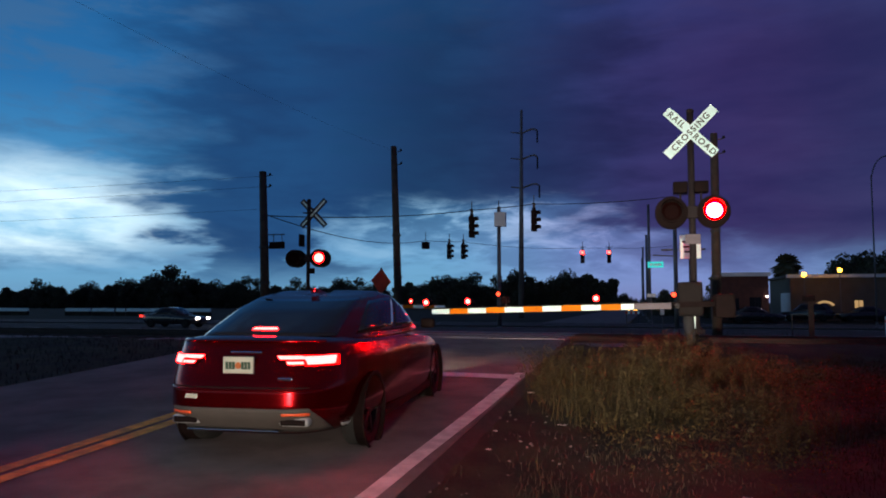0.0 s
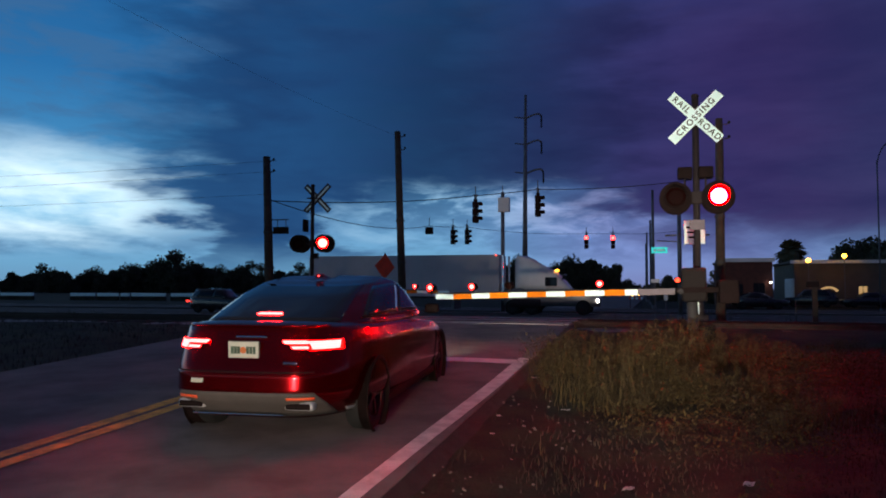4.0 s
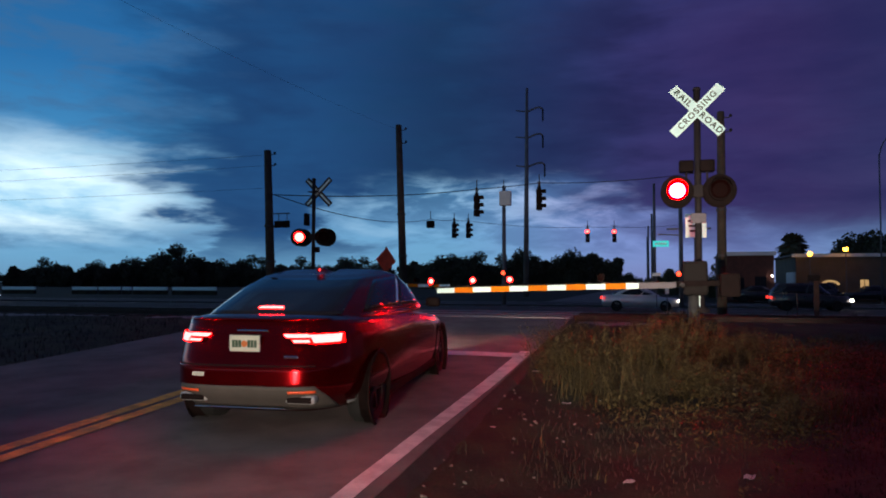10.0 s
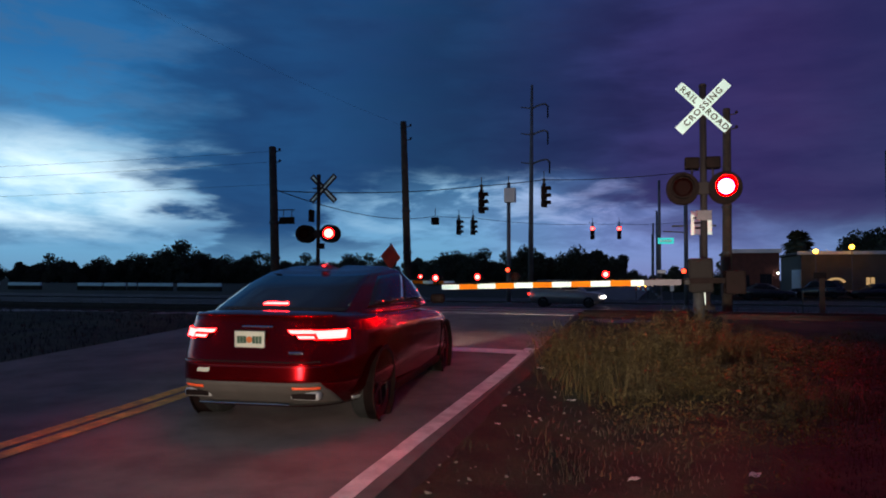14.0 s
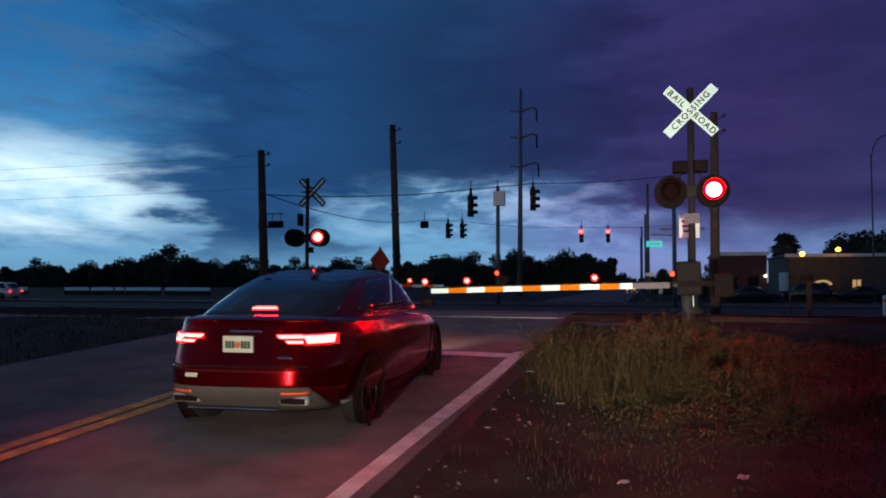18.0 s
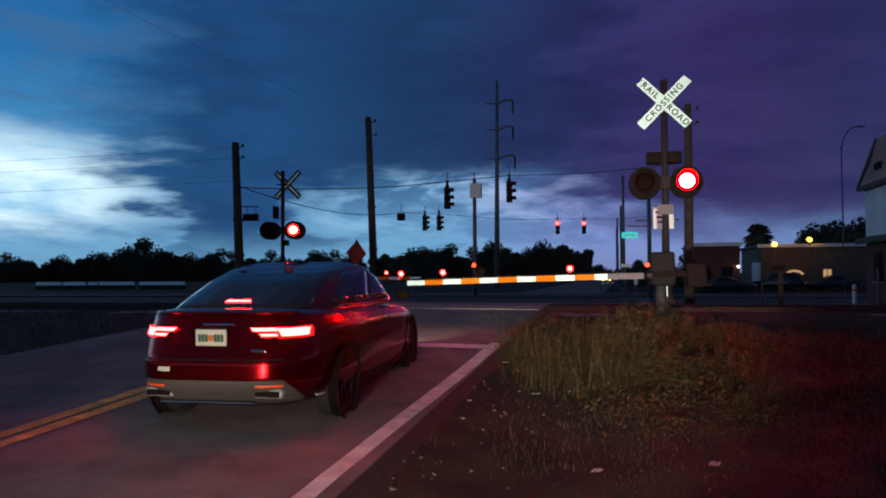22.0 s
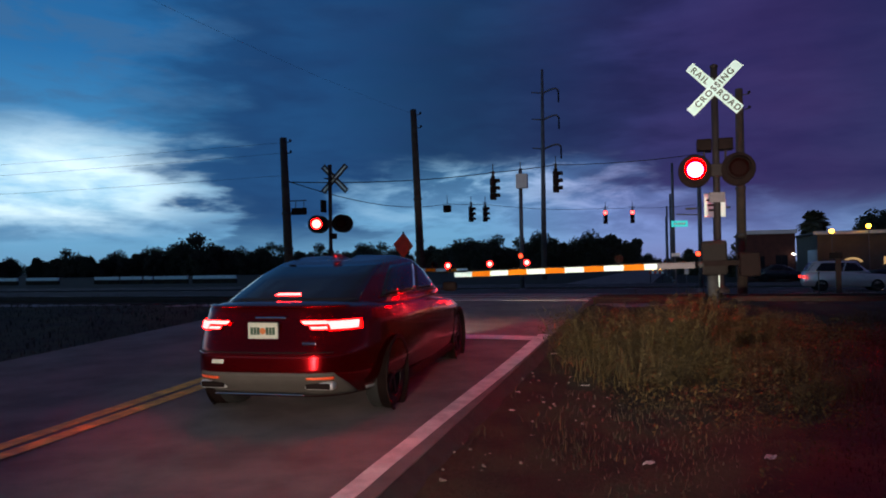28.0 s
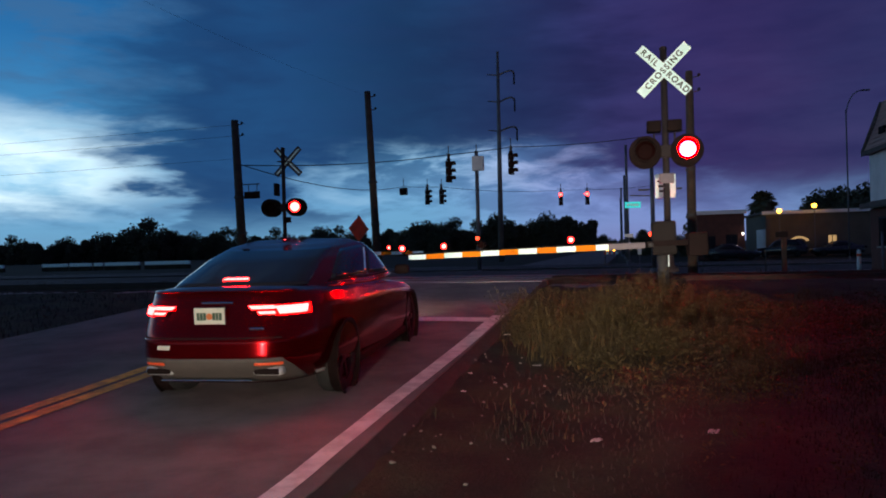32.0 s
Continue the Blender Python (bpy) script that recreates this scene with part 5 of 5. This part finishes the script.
belt(-300, -186, 196, 215, 4, 0.72, 0.92)
belt(-182, -60, 218, 246, 3.0, 0.78, 1.0)
for k, x, y, s in ((3, -162, 226, 1.34), (3, -156, 224, 1.26), (1, -168, 228, 1.1), (4, -151, 229, 1.1), (4, -181, 222, 0.86), (1, -148, 232, 0.95), (1, -140, 235, 0.9), (0, -217, 214, 0.72), (1, -226, 211, 0.72)):
    plant(k, x, y, s)
belt(-58, -38, 194, 200, 2.6, 0.74, 0.92)
belt(-36, -10, 196, 204, 2.6, 0.86, 1.06)
belt(-8, 4, 208, 216, 4, 0.35, 0.45)
belt(21, 25, 117, 119, 1.4, 0.46, 0.56)
belt(25.5, 40, 116, 124, 0.8, 0.70, 0.78)
belt(40, 60, 122, 126, 4.5, 0.8, 0.95)
for x, y, s, k in ((28.6, 119, 0.80, 3), (31.2, 118, 0.86, 1), (33.6, 120, 0.84, 3), (36.0, 118, 0.92, 4), (4.2, 92, 0.42, 2), (7.8, 95, 0.46, 0), (2.0, 110, 0.40, 4)):
    plant(k, x, y, s)


def palm(x, y):
    h = hub("palm_tree", pose(x, y, -0.3), "tall cabbage palm with a round ragged crown", "palm tree")
    part("trunk", rod((0, 0, -0.2), (0.15, 0, 6.2), 0.22, 0.17, 12), "bark", h, "straight rough trunk", True)
    rnd = random.Random(4)
    for k in range(64):
        a, e = rnd.uniform(0, 2 * math.pi), rnd.uniform(-1.0, 1.35)
        pts, d = [], Vector((math.cos(a) * math.cos(e), math.sin(a) * math.cos(e), math.sin(e)))
        p = Vector((0.15, 0, 6.2))
        for j in range(6):
            pts.append(p.copy())
            p += d * 0.36
            d.z -= 0.16
        side = d.cross(Vector((0, 0, 1))).normalized()
        wd = (0.05, 0.16, 0.42, 0.55, 0.45, 0.12)
        bm = sheet([[q - side * s + Vector((0, 0, -s * 0.4)), q, q + side * s + Vector((0, 0, -s * 0.4))] for q, s in zip(pts, wd)])
        part("frond", bm, "leaf", h, "drooping fan frond")
    return h


palm(14.66, 92.0)


def building(name, x0, x1, y0, y1, z1, wall, roof_rise, label, openings=(), eave=0.4, base=-0.3):
    """A low building: walls with real openings on the street side, roof, doors and windows."""
    h = hub(name, pose((x0 + x1) / 2, (y0 + y1) / 2, base), label, "building")
    w, d, t, hi = x1 - x0, y1 - y0, 0.25, z1 - base
    ops = sorted(openings)
    x = -w / 2
    for cx, ow, zb, zt, kind in ops:
        a, b = cx - ow / 2, cx + ow / 2
        part("wall", box((a - x, t, hi), ((a + x) / 2, -d / 2 + t / 2, hi / 2)), wall, h)
        if zb > 0.1:
            part("wall_below_window", box((ow, t, zb), (cx, -d / 2 + t / 2, zb / 2)), wall, h)
        part("lintel", box((ow, t, hi - zt), (cx, -d / 2 + t / 2, (hi + zt) / 2)), wall, h)
        x = b
    part("wall", box((w / 2 - x, t, hi), ((w / 2 + x) / 2, -d / 2 + t / 2, hi / 2)), wall, h)
    part("wall", box((w, t, hi), (0, d / 2 - t / 2, hi / 2)), wall, h)
    for s in (-1, 1):
        part("wall", box((t, d - 2 * t, hi), (s * (w / 2 - t / 2), 0, hi / 2)), wall, h)
    part("floor_slab", box((w - 2 * t, d - 2 * t, 0.1), (0, 0, 0.05)), "concrete", h)
    for cx, ow, zb, zt, kind in ops:
        win = part("window" if kind != "door" else "door", box((ow - 0.04, 0.05, zt - zb - 0.04), (cx, -d / 2 + 0.16, (zb + zt) / 2), 0.005), "window_lit" if kind == "lit" else "glass_dark", h, "lit window" if kind == "lit" else "dark glazing")
        part("frame", box((ow, 0.06, 0.07), (cx, -d / 2 + 0.1, zt - 0.035), 0.005), "alum", win)
        part("sill", box((ow + 0.1, 0.14, 0.06), (cx, -d / 2 - 0.02, zb + 0.03), 0.01), "concrete", win)
        part("mullion", box((0.05, 0.07, zt - zb - 0.1), (cx, -d / 2 + 0.11, (zb + zt) / 2), 0.005), "alum", win)
    if roof_rise > 0:
        bm = bmesh.new()
        e = eave
        pts = [(-w / 2 - e, -d / 2 - e, hi), (w / 2 + e, -d / 2 - e, hi), (w / 2 + e, d / 2 + e, hi), (-w / 2 - e, d / 2 + e, hi), (0, -d / 2 - e, hi + roof_rise), (0, d / 2 + e, hi + roof_rise)]
        vs = [bm.verts.new(p) for p in pts]
        for f in ((0, 4, 5, 3), (1, 2, 5, 4)):
            bm.faces.new([vs[k] for k in f])
        bmesh.ops.solidify(bm, geom=bm.faces[:], thickness=0.16)
        part("roof", bm, "roofing", h, "shingled gable roof")
        for s in (-1, 1):
            bm = bmesh.new()
            y = s * (d / 2 - t / 2)
            tri = [bm.verts.new(p) for p in ((-w / 2, y - t / 2, hi), (w / 2, y - t / 2, hi), (0, y - t / 2, hi + roof_rise * 0.98))]
            f = bm.faces.new(tri)
            got = bmesh.ops.extrude_face_region(bm, geom=[f])
            bmesh.ops.translate(bm, vec=(0, t, 0), verts=[v for v in got["geom"] if isinstance(v, bmesh.types.BMVert)])
            bmesh.ops.recalc_face_normals(bm, faces=bm.faces)
            part("gable", bm, wall, h, "gable wall")
    else:
        part("roof", box((w + 2 * eave, d + 2 * eave, 0.22), (0, 0, hi + 0.11), 0.03), "roofing", h, "flat dark roof")
        part("fascia", box((w + 2 * eave + 0.06, 0.05, 0.34), (0, -d / 2 - eave - 0.03, hi + 0.10), 0.01), "stucco_pale", h, "pale fascia board")
    return h


shop = building("shop_building", 13.6, 34.0, 82.5, 96.0, 4.05, "stucco", 0, "low tan stucco building with lit windows", ((-4.0, 0.8, 1.2, 2.1, "lit"), (2.0, 2.0, 0.9, 2.3, "dark"), (6.0, 1.2, 0.05, 2.3, "door")))
# western sky light on the end wall, put into an added pale panel
part("side_door", box((0.06, 5.5, 2.7), (-10.23, -3.9, 1.45), 0.01), "stucco_pale", shop, "pale panel for the sky-lit part of the end wall")
ring = [[(-7.1 + math.cos(a) * 1.0 * r, -6.86, 1.25 + math.sin(a) * 0.75 * r) for a in [radians(25 + 140 * k / 14) for k in range(15)]] for r in (0.72, 1.0)]
bm = sheet(ring)
bmesh.ops.solidify(bm, geom=bm.faces[:], thickness=0.06)
part("arched_light", bm, "window_lit", shop, "glowing cream arch over the entrance")
building("brick_building", 6.08, 10.1, 72.0, 84.0, 3.92, "brickred", 0, "dark red flat-roofed brick building", ((-0.9, 0.9, 0.9, 2.2, "dark"), (0.9, 1.0, 0.05, 2.3, "door")), 0.15)


def mansard_house():
    """A pale house whose long side looks at the street under a steep rose-brown mansard."""
    x0, y0, y1, z0, eave, top = 10.6, 24.6, 37.4, -0.1, 5.25, 7.4
    h = hub("house", pose(x0, (y0 + y1) / 2, z0), "pale house with a steep rose-brown mansard roof beside the track", "house")
    d, hi, w = (y1 - y0), eave - z0, 9.0
    ym, rise = d / 2, top - eave
    for y in (-ym + 0.12, ym - 0.12):
        part("wall", box((w, 0.24, hi), (w / 2, y, hi / 2)), "stucco_pale", h)
    side = part("wall", box((0.24, d - 0.48, hi), (0.12, 0, hi / 2)), "stucco_pale", h, "pale boarded long wall")
    for k in range(14):
        part("siding_board", box((0.016, d - 0.1, 0.014), (-0.006, 0, 3.3 + 0.145 * k)), "stucco_pale", side)
    part("wall", box((0.24, d - 0.48, hi), (w - 0.12, 0, hi / 2)), "stucco_pale", h)
    lean = 0.42
    rings = [(-0.22, hi - 0.12), (-0.20, hi + 0.03), (lean * 0.5, hi + rise * 0.55), (lean, hi + rise)]
    bm = bmesh.new()
    loops = []
    for off, z in rings:
        loops.append([bm.verts.new(p) for p in ((off, -ym + off, z), (w - off, -ym + off, z), (w - off, ym - off, z), (off, ym - off, z))])
    for a, b in zip(loops, loops[1:]):
        for k in range(4):
            bm.faces.new((a[k], a[(k + 1) % 4], b[(k + 1) % 4], b[k]))
    bm.faces.new(loops[-1])
    bm.faces.new(loops[0][::-1])
    roof = part("roof", bm, "gable_rose", h, "steep rose-brown mansard slope")
    for k in range(11):
        f = (k + 0.5) / 11
        part("shingle_course", box((0.03, d - 0.2 - 2 * lean * f, 0.02), (-0.20 + (lean + 0.20) * f - 0.01, 0, hi + 0.03 + (rise - 0.03) * f)), "gable_rose", roof)
    for s in (-1, 1):
        part("hip_trim", rod((-0.21, s * (ym + 0.21), hi), (lean, s * (ym - lean), hi + rise), 0.10, 0.09, 8), "roofing", roof, "dark hip trim")
    part("eave_board", box((0.05, d + 0.6, 0.20), (-0.24, 0, hi - 0.05), 0.01), "roofing", roof, "dark eave board")
    for y in (4.5, -2.0):
        part("vent", box((0.10, 0.75, 0.30), (-0.02, y, hi + 0.75), 0.02), "black", roof, "dark louvred vent")
    porch = part("porch_roof", sheet([[(x, y, z) for y in (-ym, ym + 0.05)] for x, z in ((-0.42, 2.95), (-0.02, 3.15))], 0.14), "roofing", h, "narrow canopy along the wall")
    part("fascia", box((0.04, d, 0.20), (-0.44, 0, 2.95), 0.01), "roofing", porch)
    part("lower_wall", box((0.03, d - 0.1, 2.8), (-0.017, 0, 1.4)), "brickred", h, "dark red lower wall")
    for y in (-3.5, 1.6, 4.6):
        win = part("window", box((0.05, 1.1, 1.2), (-0.04, y, 1.75), 0.01), "glass_dark", h, "dark window")
        part("frame", box((0.05, 1.24, 0.07), (-0.05, y, 2.39), 0.005), "alum", win)
        part("sill", box((0.12, 1.3, 0.06), (-0.07, y, 1.12), 0.01), "concrete", win)
    return h


mansard_house()


def bollard(x, y):
    h = hub("bollard", pose(x, y, -0.1), "short pale steel bollard beside the house", "bollard")
    part("post", lathe([(0.09, 0.0), (0.09, 0.95), (0.06, 1.02), (0.0, 1.04)], 14, "Z"), "stucco_pale", h, "", True)
    part("band", lathe([(0.095, 0.75), (0.095, 0.85)], 14, "Z"), "sign_orange", h, "worn red band", True)


bollard(9.75, 36.2)
sp = hub("sign_post", pose(9.95, 33.6, -0.1), "pale thin post beside the house", "post")
part("rod", rod((0, 0, -0.1), (-0.03, 0, 1.75), 0.06, 0.05), "plate_pale", sp, "", True)
part("cap", lathe([(0.0, 1.79), (0.05, 1.78), (0.065, 1.72)], 12, "Z", (-0.03, 0, 0)), "galv", sp)


def lamp_post(x, y, z):
    h = hub("street_lamp", pose(x, y, -0.3), "street lamp with a glowing sodium globe", "street lamp", "street lamps")
    part("post", rod((0, 0, 0), (0, 0, z + 0.1), 0.06, 0.045), "steelpole", h)
    part("base", lathe([(0.16, 0.0), (0.16, 0.3), (0.08, 0.5), (0.06, 0.55)], 12, "Z"), "steelpole", h)
    part("globe", lathe([(0.05, -0.2), (0.19, -0.12), (0.24, 0.02), (0.19, 0.17), (0.0, 0.25)], 16, "Z", (0, 0, z + 0.3)), "sodium_lit", h, "glowing amber globe", True)
    return h


# made-up walls whose white stands in for the sky-bright gap under the trees
def low_wall(x, w):
    h = hub("low_wall", pose(x, 90.0, -0.37), "white strip standing in for the bright gap under far trees", "wall", "low white walls")
    part("plinth", box((w, 0.36, 0.62), (0, 0, 0.31), 0.03), "earth", h, "earth base that lifts the white strip")
    part("panel", box((w - 0.05, 0.3, 0.47), (0, 0, 0.855), 0.03), "sheet_white", h, "white strip in place of the bright gap")
    return h


for x, w in ((-106.0, 7.0), (-98.0, 5.5), (-90.5, 6.0), (-79.7, 2.5), (-77.6, 1.7), (-74.6, 3.6), (-71.7, 1.4), (-68.8, 3.7), (-66.0, 1.8), (-60.8, 6.9)):
    low_wall(x, w)
lamp_post(14.45, 80.0, 4.2)
lamp_post(17.8, 80.8, 4.65)


# ---- verge: weeds, grass, stones, litter ----
def blades(name, spots, rnd, tall, wide, material, label, category):
    """Many thin bent blades as one mesh."""
    verts, faces = [], []
    for x, y, s in spots:
        z = lie(x, y) - 0.01
        a = rnd.uniform(0, 2 * math.pi)
        h = tall * s * rnd.uniform(0.5, 1.25)
        lean = h * rnd.uniform(0.1, 0.75)
        c, sn = math.cos(a), math.sin(a)
        w = wide * rnd.uniform(0.6, 1.4)
        b = len(verts)
        sx, sy = -sn * w, c * w
        for f, g in ((0.0, 0.0), (0.55, 0.3), (1.0, 1.0)):
            k = 1.0 - f * 0.75
            px, py, pz = x + c * lean * g, y + sn * lean * g, z + h * (f - 0.12 * g)
            verts += [(px - sx * k, py - sy * k, pz), (px + sx * k, py + sy * k, pz)]
        faces += [(b, b + 1, b + 3, b + 2), (b + 2, b + 3, b + 5, b + 4)]
    me = bpy.data.meshes.new(name)
    me.from_pydata(verts, [], faces)
    me.materials.append(M[material])
    ob = new(name, me)
    return tagged(ob, label, category, kind="stuff")


def verge():
    rnd = random.Random(21)
    # clumps of tall weeds stand near the stop line; the rest of the verge is short and patchy
    clumps = [(rnd.gauss(-0.35, 0.85), rnd.gauss(11.6, 1.3), rnd.uniform(0.22, 0.6), rnd.uniform(0.55, 1.15)) for k in range(26)]
    clumps += [(rnd.uniform(0.5, 8), rnd.uniform(7.5, 15.5), rnd.uniform(0.25, 0.7), rnd.uniform(0.35, 0.7)) for k in range(30)]
    clumps += [(rnd.uniform(-1.2, 3), rnd.uniform(5.0, 8.5), rnd.uniform(0.15, 0.4), rnd.uniform(0.2, 0.4)) for k in range(26)]
    clumps = [c for c in clumps if c[0] > -1.55]
    spots = []
    while len(spots) < 44000:
        x, y = rnd.uniform(-1.7, 11), rnd.uniform(4.0, 17.2)
        d = noise.noise((x * 0.6, y * 0.6, 1.0)) + 0.6 * noise.noise((x * 1.9, y * 1.9, 4.0))
        edge = smoothstep(-1.75, -0.2, x) if y > 9.5 else smoothstep(-1.25, 0.6, x)
        if x > 2.2 and y > 14.2:
            continue
        if d + 0.75 * edge > rnd.uniform(0.1, 0.9):
            spots.append((x, y, 0.5 + 0.7 * max(0, d)))
    blades("grass", spots, rnd, 0.115, 0.005, "grass", "short dry patchy grass on the verge", "grass")
    spots = []
    for cx, cy, r, tall in clumps:
        for k in range(int(420 * r)):
            x, y = rnd.gauss(cx, r * 0.6), rnd.gauss(cy, r * 0.6)
            if y < 8.8 and k % 9:
                continue
            if x > -1.75 and y < 15.6:
                spots.append((x, y, tall * rnd.uniform(0.5, 1.2)))
    blades("weeds", spots, rnd, 0.44, 0.004, "weed", "tall yellowish weeds beside the stop line", "weeds")
    spots = [(rnd.uniform(-40, STREET_L - 0.4), rnd.uniform(4, 17.0), rnd.uniform(0.5, 1.1)) for k in range(16000)]
    blades("grass", spots, rnd, 0.15, 0.008, "grass", "short dark grass beside the street", "grass")
    spots = [(rnd.uniform(-60, 14), rnd.uniform(23.5, 43.5), rnd.uniform(0.5, 1.2)) for k in range(16000)]
    spots = [s for s in spots if not STREET_L - 0.2 < s[0] < STREET_R + 0.2]
    blades("grass", spots, rnd, 0.22, 0.016, "grass", "dark grass between track and highway", "grass")
    # low leafy scrub over the verge, thicker and taller in drifts
    verts, faces = [], []
    while len(faces) < 90000:
        x, y = rnd.uniform(-1.5, 11), rnd.uniform(5.5, 14.6)
        d = 0.5 + 0.9 * noise.noise((x * 0.8, y * 0.8, 11.0)) + 0.5 * noise.noise((x * 2.3, y * 2.3, 5.0))
        d *= smoothstep(-1.5, 0.1, x - 0.12 * (9.5 - min(y, 9.5)) * 2) * (0.35 + 0.65 * smoothstep(6.5, 9.5, y))
        if d < rnd.uniform(0.12, 0.9):
            continue
        z = lie(x, y) + 0.42 * min(d, 1.0) * rnd.random() ** 1.3
        leaf = rnd.uniform(0.012, 0.030)
        u = Vector((rnd.gauss(0, 1), rnd.gauss(0, 1), rnd.gauss(0.3, 0.6))).normalized() * leaf
        v = u.cross(Vector((rnd.gauss(0, 0.5), rnd.gauss(0, 0.5), 1))).normalized() * leaf * 0.42
        p, b = Vector((x, y, z)), len(verts)
        verts += [tuple(p - u), tuple(p + v), tuple(p + u), tuple(p - v)]
        faces.append((b, b + 1, b + 2, b + 3))
    me = bpy.data.meshes.new("scrub")
    me.from_pydata(verts, [], faces)
    me.materials.append(M["weed"])
    tagged(new("scrub", me), "low leafy brownish scrub on the verge", "weeds", kind="stuff")
    # leafy weed plants in the clumps, four kinds of growth
    kinds = []
    count = 0
    for cx, cy, r, tall in clumps:
        for k in range(int(3 + 9 * r)):
            x, y = rnd.gauss(cx, r * 0.6), rnd.gauss(cy, r * 0.6)
            if x < -1.7 or y > 15.4:
                continue
            m = pose(x, y, lie(x, y), rnd.uniform(-8, 8), rnd.uniform(-8, 8), rnd.uniform(0, 360))
            size = tall * rnd.uniform(0.6, 1.2)
            if len(kinds) < 4:
                verts, faces = [], []
                amount, wide, leaf = ((420, 0.30, 0.026), (320, 0.20, 0.022), (300, 0.36, 0.032), (460, 0.24, 0.018))[len(kinds)]
                bm = bmesh.new()
                for j in range(7):
                    a = j * 2.4 + rnd.uniform(-0.4, 0.4)
                    top = Vector((math.cos(a) * wide * 0.8, math.sin(a) * wide * 0.8, rnd.uniform(0.35, 0.72)))
                    rod((0, 0, 0), top, 0.005, 0.002, 4, bm)
                    for q in range(amount // 7):
                        f = rnd.uniform(0.2, 1.05)
                        p = top * f + Vector((rnd.gauss(0, 0.035), rnd.gauss(0, 0.035), rnd.gauss(0, 0.03)))
                        u = Vector((rnd.gauss(0, 1), rnd.gauss(0, 1), rnd.gauss(0.2, 0.6))).normalized() * leaf * rnd.uniform(0.5, 1.3)
                        v = u.cross(Vector((rnd.gauss(0, 0.4), rnd.gauss(0, 0.4), 1))).normalized() * leaf * 0.28
                        b = len(verts)
                        verts += [tuple(p - u), tuple(p + v), tuple(p + u), tuple(p - v)]
                        faces.append((b, b + 1, b + 2, b + 3))
                me = bpy.data.meshes.new("leaves")
                me.from_pydata(verts, [], faces)
                me.materials.append(M["weed"])
                first_one = hub("weed_plant", m, "leafy yellow-green weed on the verge", "weed", "weed plants")
                part("stem", bm, "weed", first_one, "thin branching stems")
                lv = new("leaves", me)
                lv.parent = first_one
                kinds.append(first_one)
                first_one.scale = (size, size, size)
            elif count < 290:
                ob = copy_thing(kinds[count % 4], m)
                ob.scale = (size, size, size)
                count += 1


verge()


def litter():
    """Scraps of pale paper and plastic on the verge."""
    rnd = random.Random(3)
    for x, y, w in ((-0.22, 6.24, 0.12), (0.71, 6.54, 0.13), (-1.65, 10.74, 0.12), (-0.91, 11.64, 0.2), (-1.67, 8.21, 0.07), (-1.92, 10.31, 0.1), (-1.58, 7.42, 0.06), (-1.9, 8.14, 0.07), (-1.04, 9.07, 0.1)):
        rows = []
        for j in range(5):
            rows.append([(w * (i / 5 - 0.5), 0.6 * w * (j / 4 - 0.5), 0.012 + w * 0.14 * rnd.random()) for i in range(6)])
        bm = sheet(rows)
        bmesh.ops.solidify(bm, geom=bm.faces[:], thickness=0.002)
        ob = part("paper_scrap", bm, "litter")
        ob.matrix_world = pose(x, y, lie(x, y), 0, 0, rnd.uniform(0, 360))
        tagged(ob, "crumpled pale scrap of litter on the verge", "litter", "scraps of litter")


litter()


def stones():
    rnd = random.Random(8)
    bases = []
    for k in range(4):
        bm = bmesh.new()
        bmesh.ops.create_icosphere(bm, subdivisions=1, radius=1.0)
        for v in bm.verts:
            v.co *= 0.75 + 0.45 * rnd.random()
            v.co.z *= 0.6
        ob = part("stone", bm, "stone")
        tagged(ob, "pale loose stone on the gravelly verge", "stone", "loose stones")
        bases.append(ob)
    count = 0
    for k in range(60):
        y = rnd.uniform(5.0, 12.5)
        x = STREET_R + 0.12 + abs(rnd.gauss(0, 0.55))
        s = rnd.uniform(0.007, 0.024)
        ob = bases[k] if k < 4 else bases[k % 4].copy()
        if k >= 4:
            scene.collection.objects.link(ob)
        ob.matrix_world = pose(x, y, lie(x, y) + s * 0.2, rnd.uniform(0, 40), rnd.uniform(0, 40), rnd.uniform(0, 360)) @ Matrix.Scale(s, 4)


stones()


def motions():
    """All that moves: the passing traffic, and the lamps that turn their lit side out in turn."""
    for thing, length, x0, speed, lane in TRAFFIC:
        rows = []
        for t in (0.0, 0.2, 2, 4, 6, 8, 10, 12, 14, 16, 18, 20, 22, 24, 26, 28, 30, 31.8, 32.0):
            x = x0 + speed * t
            if speed > 0:
                rows.append((t, pose(x - length, lane, -0.28, 0, 0, -90)))
            else:
                rows.append((t, pose(x + length, lane, -0.28, 0, 0, 90)))
        walk(thing, rows)
    beat, to_left, to_right = 1.287, 0.33, 1.03
    for lens, right, base in BLINKERS:
        angle = 0 if right else 178
        rows = [(0.0, base @ pose(0, 0, 0, 0, 0, angle))]
        for k in range(25):
            for at, lit in ((to_left + beat * k, not right), (to_right + beat * k, right)):
                if at > 31.95:
                    continue
                goal = 0 if lit else 178
                rows.append((at - 0.05, base @ pose(0, 0, 0, 0, 0, angle)))
                rows.append((at, base @ pose(0, 0, 0, 0, 0, 89)))
                rows.append((at + 0.05, base @ pose(0, 0, 0, 0, 0, goal)))
                angle = goal
        rows.append((32.0, base @ pose(0, 0, 0, 0, 0, angle)))
        walk(lens, rows)


motions()
